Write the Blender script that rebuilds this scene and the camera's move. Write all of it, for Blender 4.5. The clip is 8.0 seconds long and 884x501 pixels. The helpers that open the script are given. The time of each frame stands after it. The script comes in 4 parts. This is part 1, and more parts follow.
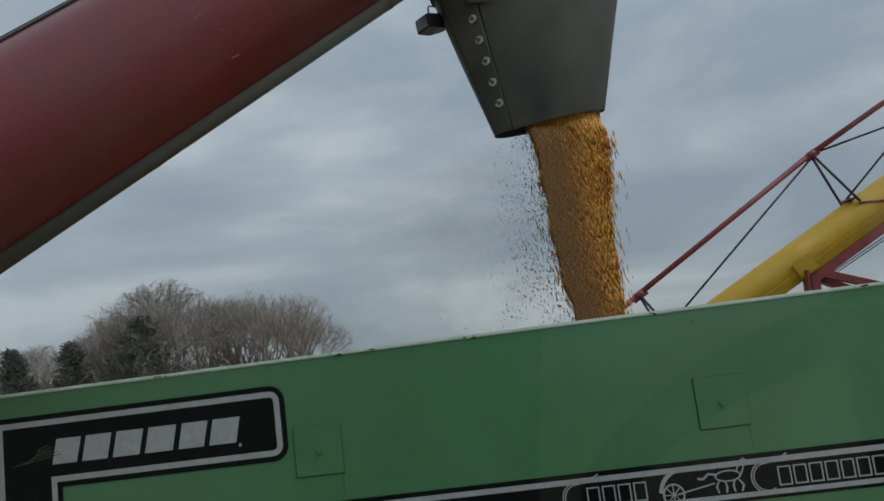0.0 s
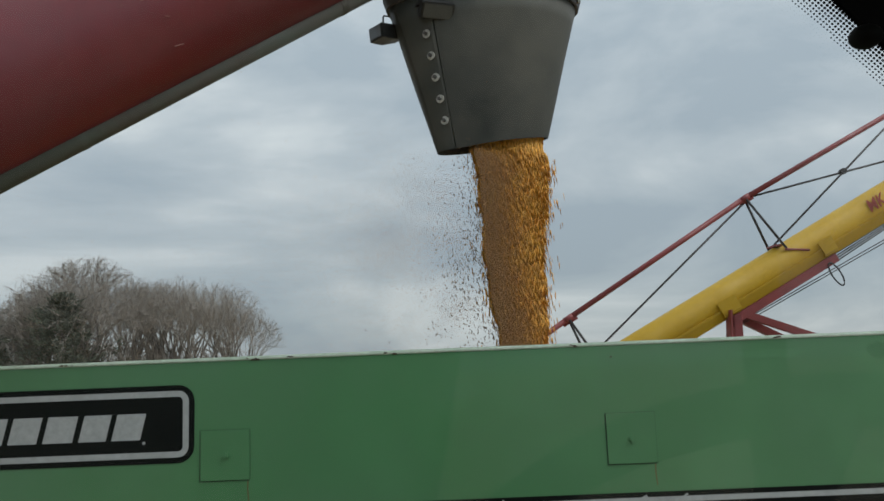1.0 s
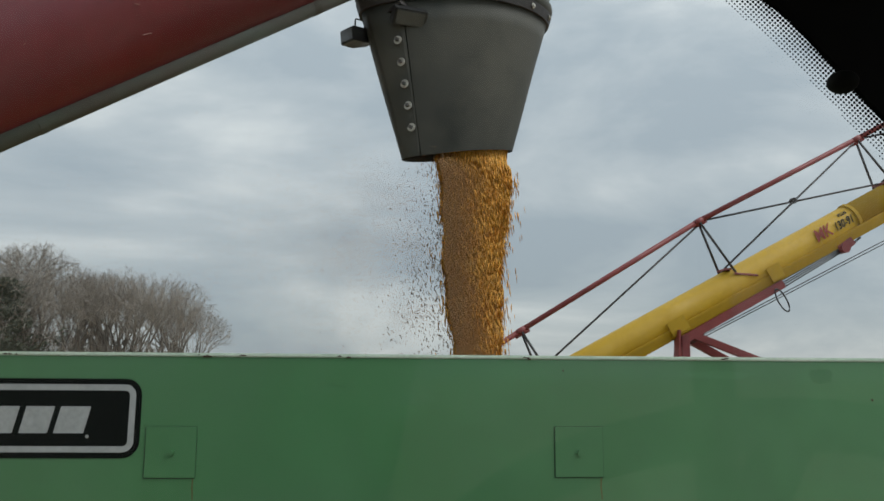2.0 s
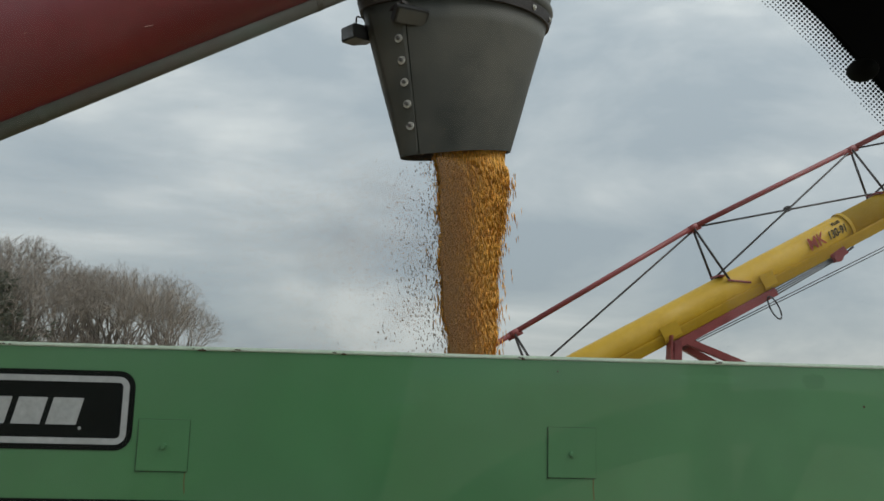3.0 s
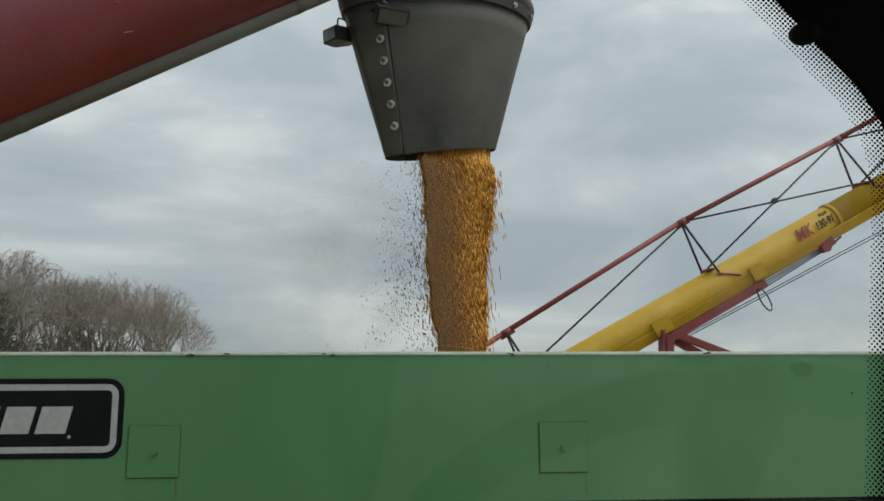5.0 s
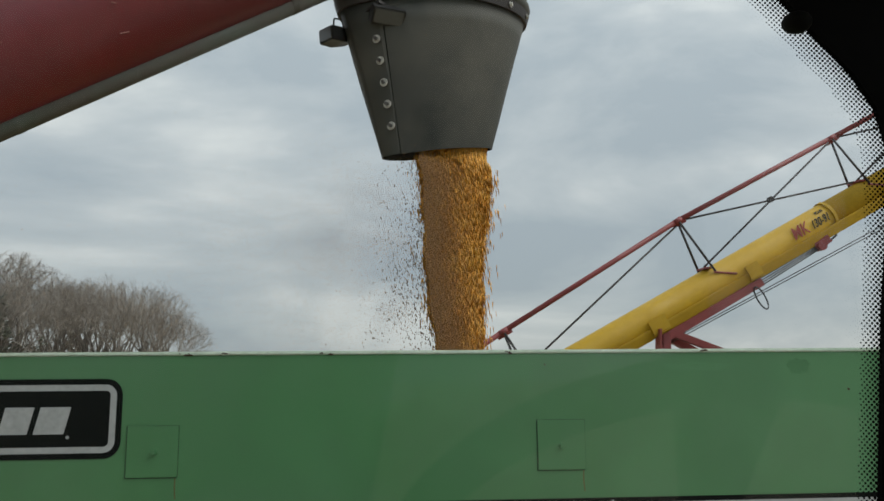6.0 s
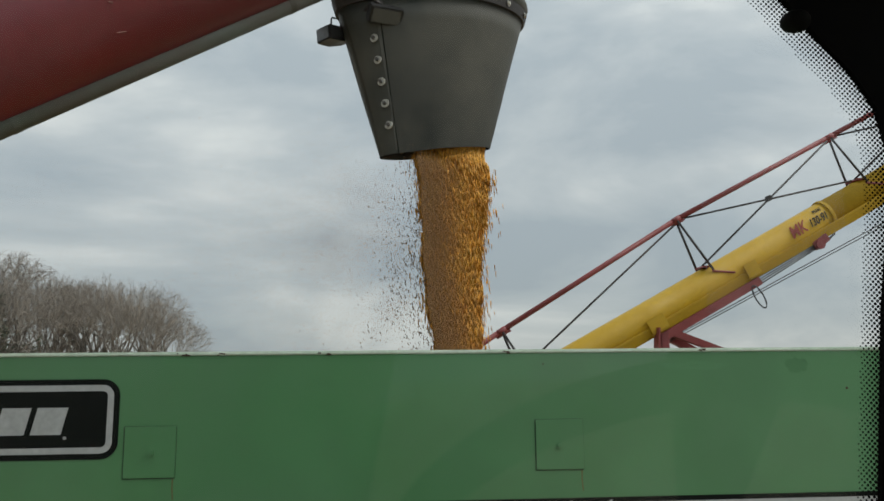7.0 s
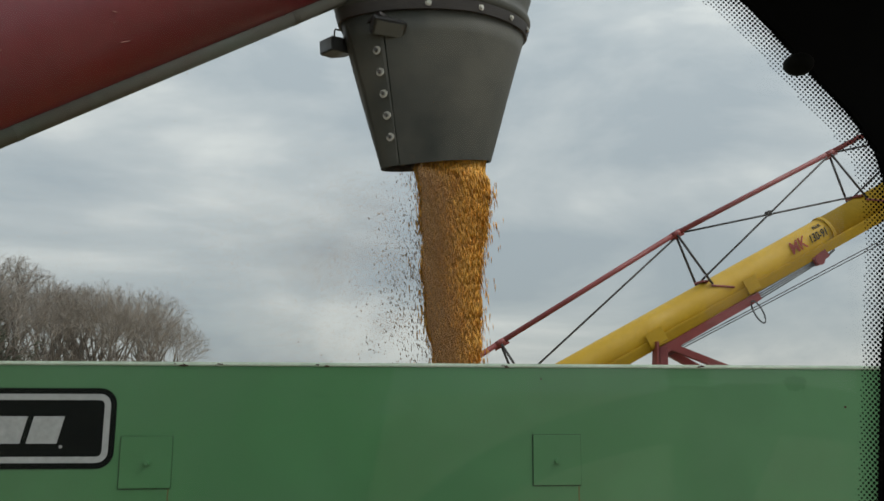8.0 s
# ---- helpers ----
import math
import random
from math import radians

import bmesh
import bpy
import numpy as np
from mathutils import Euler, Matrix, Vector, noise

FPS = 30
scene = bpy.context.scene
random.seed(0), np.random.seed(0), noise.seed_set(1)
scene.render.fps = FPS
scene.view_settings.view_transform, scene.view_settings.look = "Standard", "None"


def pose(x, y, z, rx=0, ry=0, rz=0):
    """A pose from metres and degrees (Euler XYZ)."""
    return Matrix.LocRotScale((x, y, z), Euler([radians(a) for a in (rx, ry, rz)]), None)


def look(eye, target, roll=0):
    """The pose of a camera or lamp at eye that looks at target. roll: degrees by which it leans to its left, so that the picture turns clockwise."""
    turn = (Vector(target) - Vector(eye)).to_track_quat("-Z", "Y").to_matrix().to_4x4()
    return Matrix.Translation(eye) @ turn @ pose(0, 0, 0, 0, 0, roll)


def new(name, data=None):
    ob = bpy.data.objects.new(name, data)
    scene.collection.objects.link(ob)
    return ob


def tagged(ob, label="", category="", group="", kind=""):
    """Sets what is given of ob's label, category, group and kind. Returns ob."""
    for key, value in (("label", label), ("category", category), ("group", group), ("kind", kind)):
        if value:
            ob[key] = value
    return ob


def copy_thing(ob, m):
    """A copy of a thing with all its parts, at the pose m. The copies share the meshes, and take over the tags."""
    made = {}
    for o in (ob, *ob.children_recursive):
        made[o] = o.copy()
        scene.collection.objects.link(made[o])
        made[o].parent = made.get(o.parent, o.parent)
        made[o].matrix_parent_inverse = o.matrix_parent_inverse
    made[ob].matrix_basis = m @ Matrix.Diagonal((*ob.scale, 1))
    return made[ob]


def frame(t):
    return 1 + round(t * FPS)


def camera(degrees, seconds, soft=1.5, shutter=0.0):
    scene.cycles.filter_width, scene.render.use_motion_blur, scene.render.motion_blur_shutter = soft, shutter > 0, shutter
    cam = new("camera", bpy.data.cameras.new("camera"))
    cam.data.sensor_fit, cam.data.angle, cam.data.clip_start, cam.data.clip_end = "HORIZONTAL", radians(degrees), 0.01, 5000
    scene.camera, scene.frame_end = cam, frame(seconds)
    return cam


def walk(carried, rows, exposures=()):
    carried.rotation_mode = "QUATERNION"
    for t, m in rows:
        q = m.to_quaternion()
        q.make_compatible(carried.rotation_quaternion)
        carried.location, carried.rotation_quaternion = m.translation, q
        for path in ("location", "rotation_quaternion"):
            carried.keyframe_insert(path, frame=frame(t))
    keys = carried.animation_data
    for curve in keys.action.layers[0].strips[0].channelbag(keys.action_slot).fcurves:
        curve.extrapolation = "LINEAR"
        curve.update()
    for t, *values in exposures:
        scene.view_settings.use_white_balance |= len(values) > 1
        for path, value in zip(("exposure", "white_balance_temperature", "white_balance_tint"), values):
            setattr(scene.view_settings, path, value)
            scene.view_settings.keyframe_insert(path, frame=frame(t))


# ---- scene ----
cam = camera(58.0, 8.0, soft=1.6)
PATH = [
    (0, (-0.164, -0.147, 2.923), (-0.314, 1.827, 3.21), -7.2),
    (0.5, (-0.148, -0.131, 2.954), (-0.261, 1.844, 3.247), -5.0),
    (1, (-0.131, -0.138, 2.952), (-0.13, 1.841, 3.243), -2.3),
    (1.5, (-0.141, -0.147, 2.951), (-0.042, 1.828, 3.247), -0.8),
    (1.7, (-0.142, -0.146, 2.953), (-0.036, 1.828, 3.255), -0.3),
    (3, (-0.155, -0.146, 2.943), (-0.028, 1.826, 3.253), 1.5),
    (3.5, (-0.142, -0.151, 2.932), (-0.007, 1.82, 3.243), 0.8),
    (4, (-0.142, -0.147, 2.932), (-0.002, 1.824, 3.243), 0.6),
    (4.5, (-0.139, -0.146, 2.932), (0.004, 1.824, 3.245), 0.2),
    (6, (-0.141, -0.152, 2.924), (0.015, 1.816, 3.241), -0.5),
    (6.5, (-0.143, -0.147, 2.922), (0.016, 1.822, 3.238), -0.5),
    (7, (-0.139, -0.148, 2.926), (0.021, 1.821, 3.241), -0.6),
    (7.5, (-0.144, -0.15, 2.931), (0.016, 1.818, 3.249), -0.3),
    (8, (-0.14, -0.15, 2.937), (0.021, 1.815, 3.276), 0.2),
]
EXPOSURE = [(0, -0.27, 6000, 10), (0.5, 0.05, 6150, 10), (1, 0.15, 6250, 10), (1.5, 0.18, 6300, 10), (3, 0.16, 6450, 10), (6, 0.2, 6500, 10), (8, 0.2, 6600, 10)]
walk(cam, [(t, look(eye, aim, roll)) for t, eye, aim, roll in PATH], EXPOSURE)

# ---- light ----
world = bpy.data.worlds.new("overcast_sky")
scene.world = world
world.use_nodes = True
wt = world.node_tree
wt.nodes.clear()


def wn(kind, **props):
    n = wt.nodes.new(kind)
    for k, v in props.items():
        n.inputs[k].default_value = v
    return n


coord = wn("ShaderNodeTexCoord")
stretch = wt.nodes.new("ShaderNodeMapping")
stretch.inputs["Scale"].default_value = (1.0, 1.0, 2.7)
stretch.inputs["Rotation"].default_value = (0, 0, radians(8))
stretch.inputs["Location"].default_value = (2.15, 0.4, 0.3)
big = wn("ShaderNodeTexNoise", Scale=2.4, Detail=8.0, Roughness=0.55, Distortion=0.35)
ramp = wt.nodes.new("ShaderNodeValToRGB")
ramp.color_ramp.elements[0].position, ramp.color_ramp.elements[0].color = 0.40, (0.385, 0.44, 0.475, 1)
ramp.color_ramp.elements[1].position, ramp.color_ramp.elements[1].color = 0.62, (0.665, 0.695, 0.688, 1)
mid = ramp.color_ramp.elements.new(0.52)
mid.color = (0.5, 0.545, 0.563, 1)
clouds = wn("ShaderNodeBackground", Strength=1.08)
nishita = wt.nodes.new("ShaderNodeTexSky")
nishita.sky_type, nishita.sun_disc = "NISHITA", False
nishita.sun_elevation, nishita.sun_rotation = radians(47), radians(107)
clear = wn("ShaderNodeBackground", Strength=0.08)
blend = wn("ShaderNodeMixShader", Fac=0.9)
out = wt.nodes.new("ShaderNodeOutputWorld")
updown = wt.nodes.new("ShaderNodeSeparateXYZ")
rise = wn("ShaderNodeMapRange")
rise.inputs["From Min"].default_value, rise.inputs["From Max"].default_value = 0.0, 1.0
rise.inputs["To Min"].default_value, rise.inputs["To Max"].default_value = 0.765, 1.6
wt.links.new(coord.outputs["Generated"], updown.inputs[0])
wt.links.new(updown.outputs["Z"], rise.inputs["Value"])
wt.links.new(rise.outputs[0], clouds.inputs["Strength"])
for a, b in ((coord.outputs["Generated"], stretch.inputs["Vector"]), (stretch.outputs[0], big.inputs["Vector"]),
             (big.outputs["Fac"], ramp.inputs[0]), (ramp.outputs[0], clouds.inputs[0]), (nishita.outputs[0], clear.inputs[0]),
             (clear.outputs[0], blend.inputs[1]), (clouds.outputs[0], blend.inputs[2]), (blend.outputs[0], out.inputs[0])):
    wt.links.new(a, b)
sun = new("sun", bpy.data.lights.new("sun", "SUN"))
sun.data.energy, sun.data.angle, sun.data.color = 1.2, radians(25), (1.0, 0.96, 0.9)
sun.matrix_world = look((7, -2.2, 8), (0, 0, 0))


# ---- materials ----
def material(name, color, rough=0.5, metal=0.0, second=None, scale=6.0, amount=0.5, grain=60.0, bump=0.1, dust=None, dust_amount=0.0, coat=0.0,
             island=0.0, rnd=0.0, tilt=(1, 1, 1), speckle=0.11, spec=0.5):
    """A painted, metal, rubber or natural surface: a base colour that wanders to a second one, fine grain, and relief."""
    m = bpy.data.materials.new(name)
    m.use_nodes = True
    t = m.node_tree
    b = t.nodes["Principled BSDF"]
    b.inputs["Metallic"].default_value = metal
    b.inputs["Specular IOR Level"].default_value = spec
    b.inputs["Coat Weight"].default_value = coat
    b.inputs["Coat Roughness"].default_value = 0.25
    second = second or tuple(c * 0.7 for c in color)
    co = t.nodes.new("ShaderNodeTexCoord")
    mp = t.nodes.new("ShaderNodeMapping")
    mp.inputs["Scale"].default_value = tilt
    t.links.new(co.outputs["Object"], mp.inputs[0])
    n1 = t.nodes.new("ShaderNodeTexNoise")
    n1.inputs["Scale"].default_value, n1.inputs["Detail"].default_value, n1.inputs["Roughness"].default_value = scale, 5, 0.6
    n2 = t.nodes.new("ShaderNodeTexNoise")
    n2.inputs["Scale"].default_value, n2.inputs["Detail"].default_value = grain, 4
    for n in (n1, n2):
        t.links.new(mp.outputs[0], n.inputs["Vector"])
    r1 = t.nodes.new("ShaderNodeMapRange")
    r1.inputs["From Min"].default_value, r1.inputs["From Max"].default_value = 0.35, 0.68
    r1.inputs["To Max"].default_value = amount
    t.links.new(n1.outputs["Fac"], r1.inputs["Value"])
    mix = t.nodes.new("ShaderNodeMix")
    mix.data_type = "RGBA"
    mix.inputs[6].default_value, mix.inputs[7].default_value = (*color, 1), (*second, 1)
    t.links.new(r1.outputs[0], mix.inputs[0])
    last = mix.outputs[2]
    r2 = t.nodes.new("ShaderNodeMapRange")
    r2.inputs["From Min"].default_value, r2.inputs["From Max"].default_value = 0.3, 0.7
    r2.inputs["To Min"].default_value, r2.inputs["To Max"].default_value = 1 - speckle, 1 + speckle * 0.9
    t.links.new(n2.outputs["Fac"], r2.inputs["Value"])
    hsv = t.nodes.new("ShaderNodeHueSaturation")
    t.links.new(r2.outputs[0], hsv.inputs["Value"])
    t.links.new(last, hsv.inputs["Color"])
    last = hsv.outputs[0]
    if dust:
        n3 = t.nodes.new("ShaderNodeTexNoise")
        n3.inputs["Scale"].default_value, n3.inputs["Detail"].default_value, n3.inputs["Roughness"].default_value = scale * 0.6, 8, 0.7
        t.links.new(mp.outputs[0], n3.inputs["Vector"])
        r3 = t.nodes.new("ShaderNodeMapRange")
        r3.inputs["From Min"].default_value, r3.inputs["From Max"].default_value = 0.42, 0.75
        r3.inputs["To Max"].default_value = dust_amount
        t.links.new(n3.outputs["Fac"], r3.inputs["Value"])
        mx = t.nodes.new("ShaderNodeMix")
        mx.data_type = "RGBA"
        mx.inputs[7].default_value = (*dust, 1)
        t.links.new(r3.outputs[0], mx.inputs[0])
        t.links.new(last, mx.inputs[6])
        last = mx.outputs[2]
    if island or rnd:
        src = t.nodes.new("ShaderNodeNewGeometry").outputs["Random Per Island"] if island else t.nodes.new("ShaderNodeObjectInfo").outputs["Random"]
        r4 = t.nodes.new("ShaderNodeMapRange")
        k = island or rnd
        r4.inputs["To Min"].default_value, r4.inputs["To Max"].default_value = 1 - k, 1 + k
        t.links.new(src, r4.inputs["Value"])
        h2 = t.nodes.new("ShaderNodeHueSaturation")
        t.links.new(r4.outputs[0], h2.inputs["Value"])
        t.links.new(last, h2.inputs["Color"])
        last = h2.outputs[0]
    t.links.new(last, b.inputs["Base Color"])
    rr = t.nodes.new("ShaderNodeMapRange")
    rr.inputs["From Min"].default_value, rr.inputs["From Max"].default_value = 0.3, 0.7
    rr.inputs["To Min"].default_value, rr.inputs["To Max"].default_value = max(rough - 0.08, 0.02), min(rough + 0.1, 1)
    t.links.new(n1.outputs["Fac"], rr.inputs["Value"])
    t.links.new(rr.outputs[0], b.inputs["Roughness"])
    if bump:
        bp = t.nodes.new("ShaderNodeBump")
        bp.inputs["Strength"].default_value, bp.inputs["Distance"].default_value = bump, 0.01
        t.links.new(n2.outputs["Fac"], bp.inputs["Height"])
        t.links.new(bp.outputs[0], b.inputs["Normal"])
    return m


GREEN = material("green_paint", (0.073, 0.216, 0.087), 0.34, second=(0.088, 0.23, 0.107), scale=1.3, amount=0.9, grain=14, bump=0.02,
                 dust=(0.15, 0.24, 0.16), dust_amount=0.28, speckle=0.03)


def faded(m, name):
    """A copy of a paint with wide sun-faded patches."""
    m = m.copy()
    m.name = name
    t = m.node_tree
    b = t.nodes["Principled BSDF"]
    src = b.inputs["Base Color"].links[0].from_socket
    co = t.nodes.new("ShaderNodeTexCoord")
    n = t.nodes.new("ShaderNodeTexNoise")
    n.inputs["Scale"].default_value, n.inputs["Detail"].default_value = 2.2, 3
    t.links.new(co.outputs["Object"], n.inputs["Vector"])
    r = t.nodes.new("ShaderNodeMapRange")
    r.interpolation_type = "SMOOTHSTEP"
    r.inputs["From Min"].default_value, r.inputs["From Max"].default_value = 0.46, 0.6
    r.inputs["To Min"].default_value, r.inputs["To Max"].default_value = 1.0, 1.09
    t.links.new(n.outputs["Fac"], r.inputs["Value"])
    hsv = t.nodes.new("ShaderNodeHueSaturation")
    t.links.new(r.outputs[0], hsv.inputs["Value"])
    t.links.new(src, hsv.inputs["Color"])
    t.links.new(hsv.outputs[0], b.inputs["Base Color"])
    return m


PANEL = faded(GREEN, "faded_green_paint")
# worn rim paint, with the bright lit edge put into the pale colour
RIM = material("worn_lit_rim_paint", (0.62, 0.7, 0.6), 0.5, second=(0.35, 0.5, 0.36), scale=7, amount=0.55, bump=0.1)
STAIN = material("stained_paint", (0.062, 0.185, 0.076), 0.4, second=(0.078, 0.222, 0.092), scale=12, amount=0.9, bump=0.02, speckle=0.05)
# near-black green that paints the shadow round the cover plates
PLATE_SHADE = material("plate_shade", (0.022, 0.055, 0.028), 0.7, second=(0.04, 0.1, 0.048), scale=40, amount=0.9, bump=0.05)
RUST = material("rust", (0.06, 0.03, 0.02), 0.85, second=(0.05, 0.025, 0.015), scale=30)
BLACK = material("black_vinyl", (0.0035, 0.0055, 0.005), 0.5, second=(0.009, 0.011, 0.01), scale=5, amount=0.5, bump=0.02, spec=0.12)
SILVER = material("silver_vinyl", (0.43, 0.45, 0.45), 0.45, second=(0.34, 0.36, 0.36), scale=12, amount=0.7, bump=0.02)
RED = material("red_paint", (0.17, 0.02, 0.028), 0.36, second=(0.125, 0.016, 0.022), scale=2.5, amount=0.8, grain=40, bump=0.03, coat=0.15, spec=0.5,
               dust=(0.18, 0.07, 0.075), dust_amount=0.35)
SCRATCH = material("scratched_paint", (0.32, 0.14, 0.12), 0.6)
GREYGREEN = material("grey_green_steel", (0.08, 0.094, 0.076), 0.6, second=(0.09, 0.072, 0.062), scale=6, amount=0.8, bump=0.05)
RUBBER = material("black_rubber", (0.013, 0.018, 0.016), 0.6, second=(0.07, 0.071, 0.062), scale=2.6, amount=1.0, grain=90, bump=0.08,
                  dust=(0.18, 0.168, 0.135), dust_amount=0.5)
ZINC = material("zinc_washer", (0.6, 0.59, 0.54), 0.5, 0.15, second=(0.36, 0.35, 0.32), scale=40)
BOLT = material("dull_bolt", (0.2, 0.2, 0.19), 0.45, 0.8)
LAMP = material("black_plastic", (0.02, 0.021, 0.022), 0.5, bump=0.05)
LENS = material("lamp_lens", (0.07, 0.075, 0.075), 0.2, second=(0.05, 0.055, 0.055), coat=0.6)
YELLOW = material("yellow_paint", (0.47, 0.29, 0.012), 0.6, second=(0.39, 0.235, 0.01), scale=3, amount=0.7, grain=30, bump=0.03, spec=0.35,
                  dust=(0.47, 0.34, 0.08), dust_amount=0.25)
TRUSS_RED = material("faded_red_paint", (0.25, 0.046, 0.045), 0.5, second=(0.17, 0.032, 0.032), scale=6, amount=0.8)
DARK_STEEL = material("dark_steel", (0.05, 0.045, 0.045), 0.55, 0.3)
CABLE = material("steel_cable", (0.12, 0.12, 0.12), 0.5, 0.6)
DECAL_RED = material("red_decal", (0.32, 0.05, 0.03), 0.5)
DECAL_DARK = material("black_decal", (0.03, 0.025, 0.02), 0.5)
CORN = material("corn_kernel", (0.76, 0.4, 0.055), 0.5, second=(0.62, 0.27, 0.03), scale=9, amount=0.8, bump=0, island=0.42)
# darker than the kernels: the shade in their gaps is put into this colour
CORE = material("shade_dark_grain", (0.4, 0.17, 0.03), 0.8, second=(0.26, 0.1, 0.015), scale=11, amount=0.9, grain=110, bump=1.0, tilt=(1, 1, 0.3))
LOOSE = material("loose_chaff", (0.27, 0.19, 0.11), 0.8, second=(0.16, 0.11, 0.07), scale=20, amount=0.9, bump=0, island=0.5)
CHAFF = material("chaff_dust", (0.47, 0.28, 0.13), 0.9, second=(0.38, 0.225, 0.105), bump=0, island=0.3)
BARK = material("bark", (0.18, 0.16, 0.14), 0.95, second=(0.24, 0.215, 0.19), scale=2, amount=0.8, island=0.2)
TWIG = material("twigs", (0.25, 0.22, 0.19), 0.95, second=(0.32, 0.285, 0.25), scale=1.0, amount=0.8, bump=0, island=0.25)
NEEDLE = material("needles", (0.08, 0.092, 0.068), 0.9, second=(0.115, 0.115, 0.09), scale=1.0, amount=0.7, bump=0, island=0.35)
STUBBLE = material("stubble_field", (0.36, 0.3, 0.2), 0.95, second=(0.26, 0.21, 0.135), scale=0.4, amount=0.9, grain=8, bump=0.6)
# pale surface of the unseen panels added for the windscreen's reflection
ADDED_LINING = material("added_reflection_lining", (0.42, 0.41, 0.38), 0.9, second=(0.36, 0.35, 0.33), scale=3, bump=0.1)
CAB = material("cab_plastic", (0.006, 0.007, 0.006), 0.75, bump=0.1, spec=0.2)
CERAMIC = material("black_ceramic", (0.003, 0.003, 0.003), 0.6, bump=0, spec=0.1)
TYRE = material("tyre_rubber", (0.02, 0.02, 0.02), 0.8, bump=0.2)

GLASS = bpy.data.materials.new("clear_glass")
GLASS.use_nodes = True
gt = GLASS.node_tree
gt.nodes.clear()
g_out, g_mix = gt.nodes.new("ShaderNodeOutputMaterial"), gt.nodes.new("ShaderNodeMixShader")
g_clear, g_gloss, g_fres = gt.nodes.new("ShaderNodeBsdfTransparent"), gt.nodes.new("ShaderNodeBsdfGlossy"), gt.nodes.new("ShaderNodeFresnel")
g_clear.inputs[0].default_value = (0.95, 0.97, 0.96, 1)
g_gloss.inputs["Roughness"].default_value = 0.02
g_fres.inputs["IOR"].default_value = 1.4
for a, b in ((g_fres.outputs[0], g_mix.inputs[0]), (g_clear.outputs[0], g_mix.inputs[1]), (g_gloss.outputs[0], g_mix.inputs[2]), (g_mix.outputs[0], g_out.inputs[0])):
    gt.links.new(a, b)


# ---- mesh helpers ----
def link_mesh(name, verts, faces, mat, parent=None, label="", smooth=False):
    me = bpy.data.meshes.new(name)
    me.from_pydata([tuple(v) for v in verts], [], faces)
    me.materials.append(mat)
    if smooth:
        me.polygons.foreach_set("use_smooth", [True] * len(me.polygons))
    me.update()
    ob = new(name, me)
    if parent:
        ob.parent = parent
    return tagged(ob, label)


def part(name, bm, mat, parent=None, label="", smooth=False, bevel=0.0):
    if bevel:
        bmesh.ops.bevel(bm, geom=bm.edges[:], offset=bevel, segments=2, affect="EDGES", clamp_overlap=True)
    bmesh.ops.recalc_face_normals(bm, faces=bm.faces)
    me = bpy.data.meshes.new(name)
    bm.to_mesh(me)
    bm.free()
    me.materials.append(mat)
    if smooth:
        me.polygons.foreach_set("use_smooth", [True] * len(me.polygons))
    ob = new(name, me)
    if parent:
        ob.parent = parent
    return tagged(ob, label)


def thing(name, label, category, group="", kind="", at=(0, 0, 0)):
    e = new(name)
    e.empty_display_size = 0.1
    e.location = at
    return tagged(e, label, category, group, kind)


def put(ob, parent):
    """Parent ob at its world place."""
    ob.parent = parent
    ob.matrix_parent_inverse = Matrix.Translation(-parent.location)
    return ob


def box(bm, x0, x1, y0, y1, z0, z1):
    m = Matrix.Translation(((x0 + x1) / 2, (y0 + y1) / 2, (z0 + z1) / 2)) @ Matrix.Diagonal((x1 - x0, y1 - y0, z1 - z0, 1))
    bmesh.ops.create_cube(bm, size=1, matrix=m)
    return bm


def along(a, b):
    a, b = Vector(a), Vector(b)
    return Matrix.Translation((a + b) / 2) @ (b - a).to_track_quat("Z", "Y").to_matrix().to_4x4(), (b - a).length


def rod(bm, a, b, r, r2=None, sides=12):
    m, n = along(a, b)
    bmesh.ops.create_cone(bm, cap_ends=True, segments=sides, radius1=r, radius2=r if r2 is None else r2, depth=n, matrix=m)
    return bm


def beam(bm, a, b, w, h):
    """A square bar from a to b."""
    m, n = along(a, b)
    bmesh.ops.create_cube(bm, size=1, matrix=m @ Matrix.Diagonal((w, h, n, 1)))
    return bm


def loft(bm, rings, close=False):
    vs = [[bm.verts.new(p) for p in r] for r in rings]
    for a, b in zip(vs, vs[1:]):
        for i in range(len(a)):
            j = (i + 1) % len(a)
            bm.faces.new((a[i], a[j], b[j], b[i]))
    if close:
        bm.faces.new(vs[0])
        bm.faces.new(vs[-1])
    return bm


def hose(bm, pts, r, sides=8):
    """A round hose through points."""
    pts = [Vector(p) for p in pts]
    rings = []
    for i, p in enumerate(pts):
        d = (pts[min(i + 1, len(pts) - 1)] - pts[max(i - 1, 0)]).normalized()
        q = d.to_track_quat("Z", "Y")
        rings.append([p + q @ Vector((r * math.cos(k * math.tau / sides), r * math.sin(k * math.tau / sides), 0)) for k in range(sides)])
    return loft(bm, rings, True)


def plate(bm, outline, y, thick):
    """A flat plate in the upright plane at y: an outline of (x, z), counted round, proud by thick towards -y."""
    front = [bm.verts.new((x, y - thick, z)) for x, z in outline]
    back = [bm.verts.new((x, y, z)) for x, z in outline]
    bm.faces.new(front)
    bm.faces.new(back[::-1])
    for i in range(len(front)):
        j = (i + 1) % len(front)
        bm.faces.new((front[i], back[i], back[j], front[j]))
    return bm


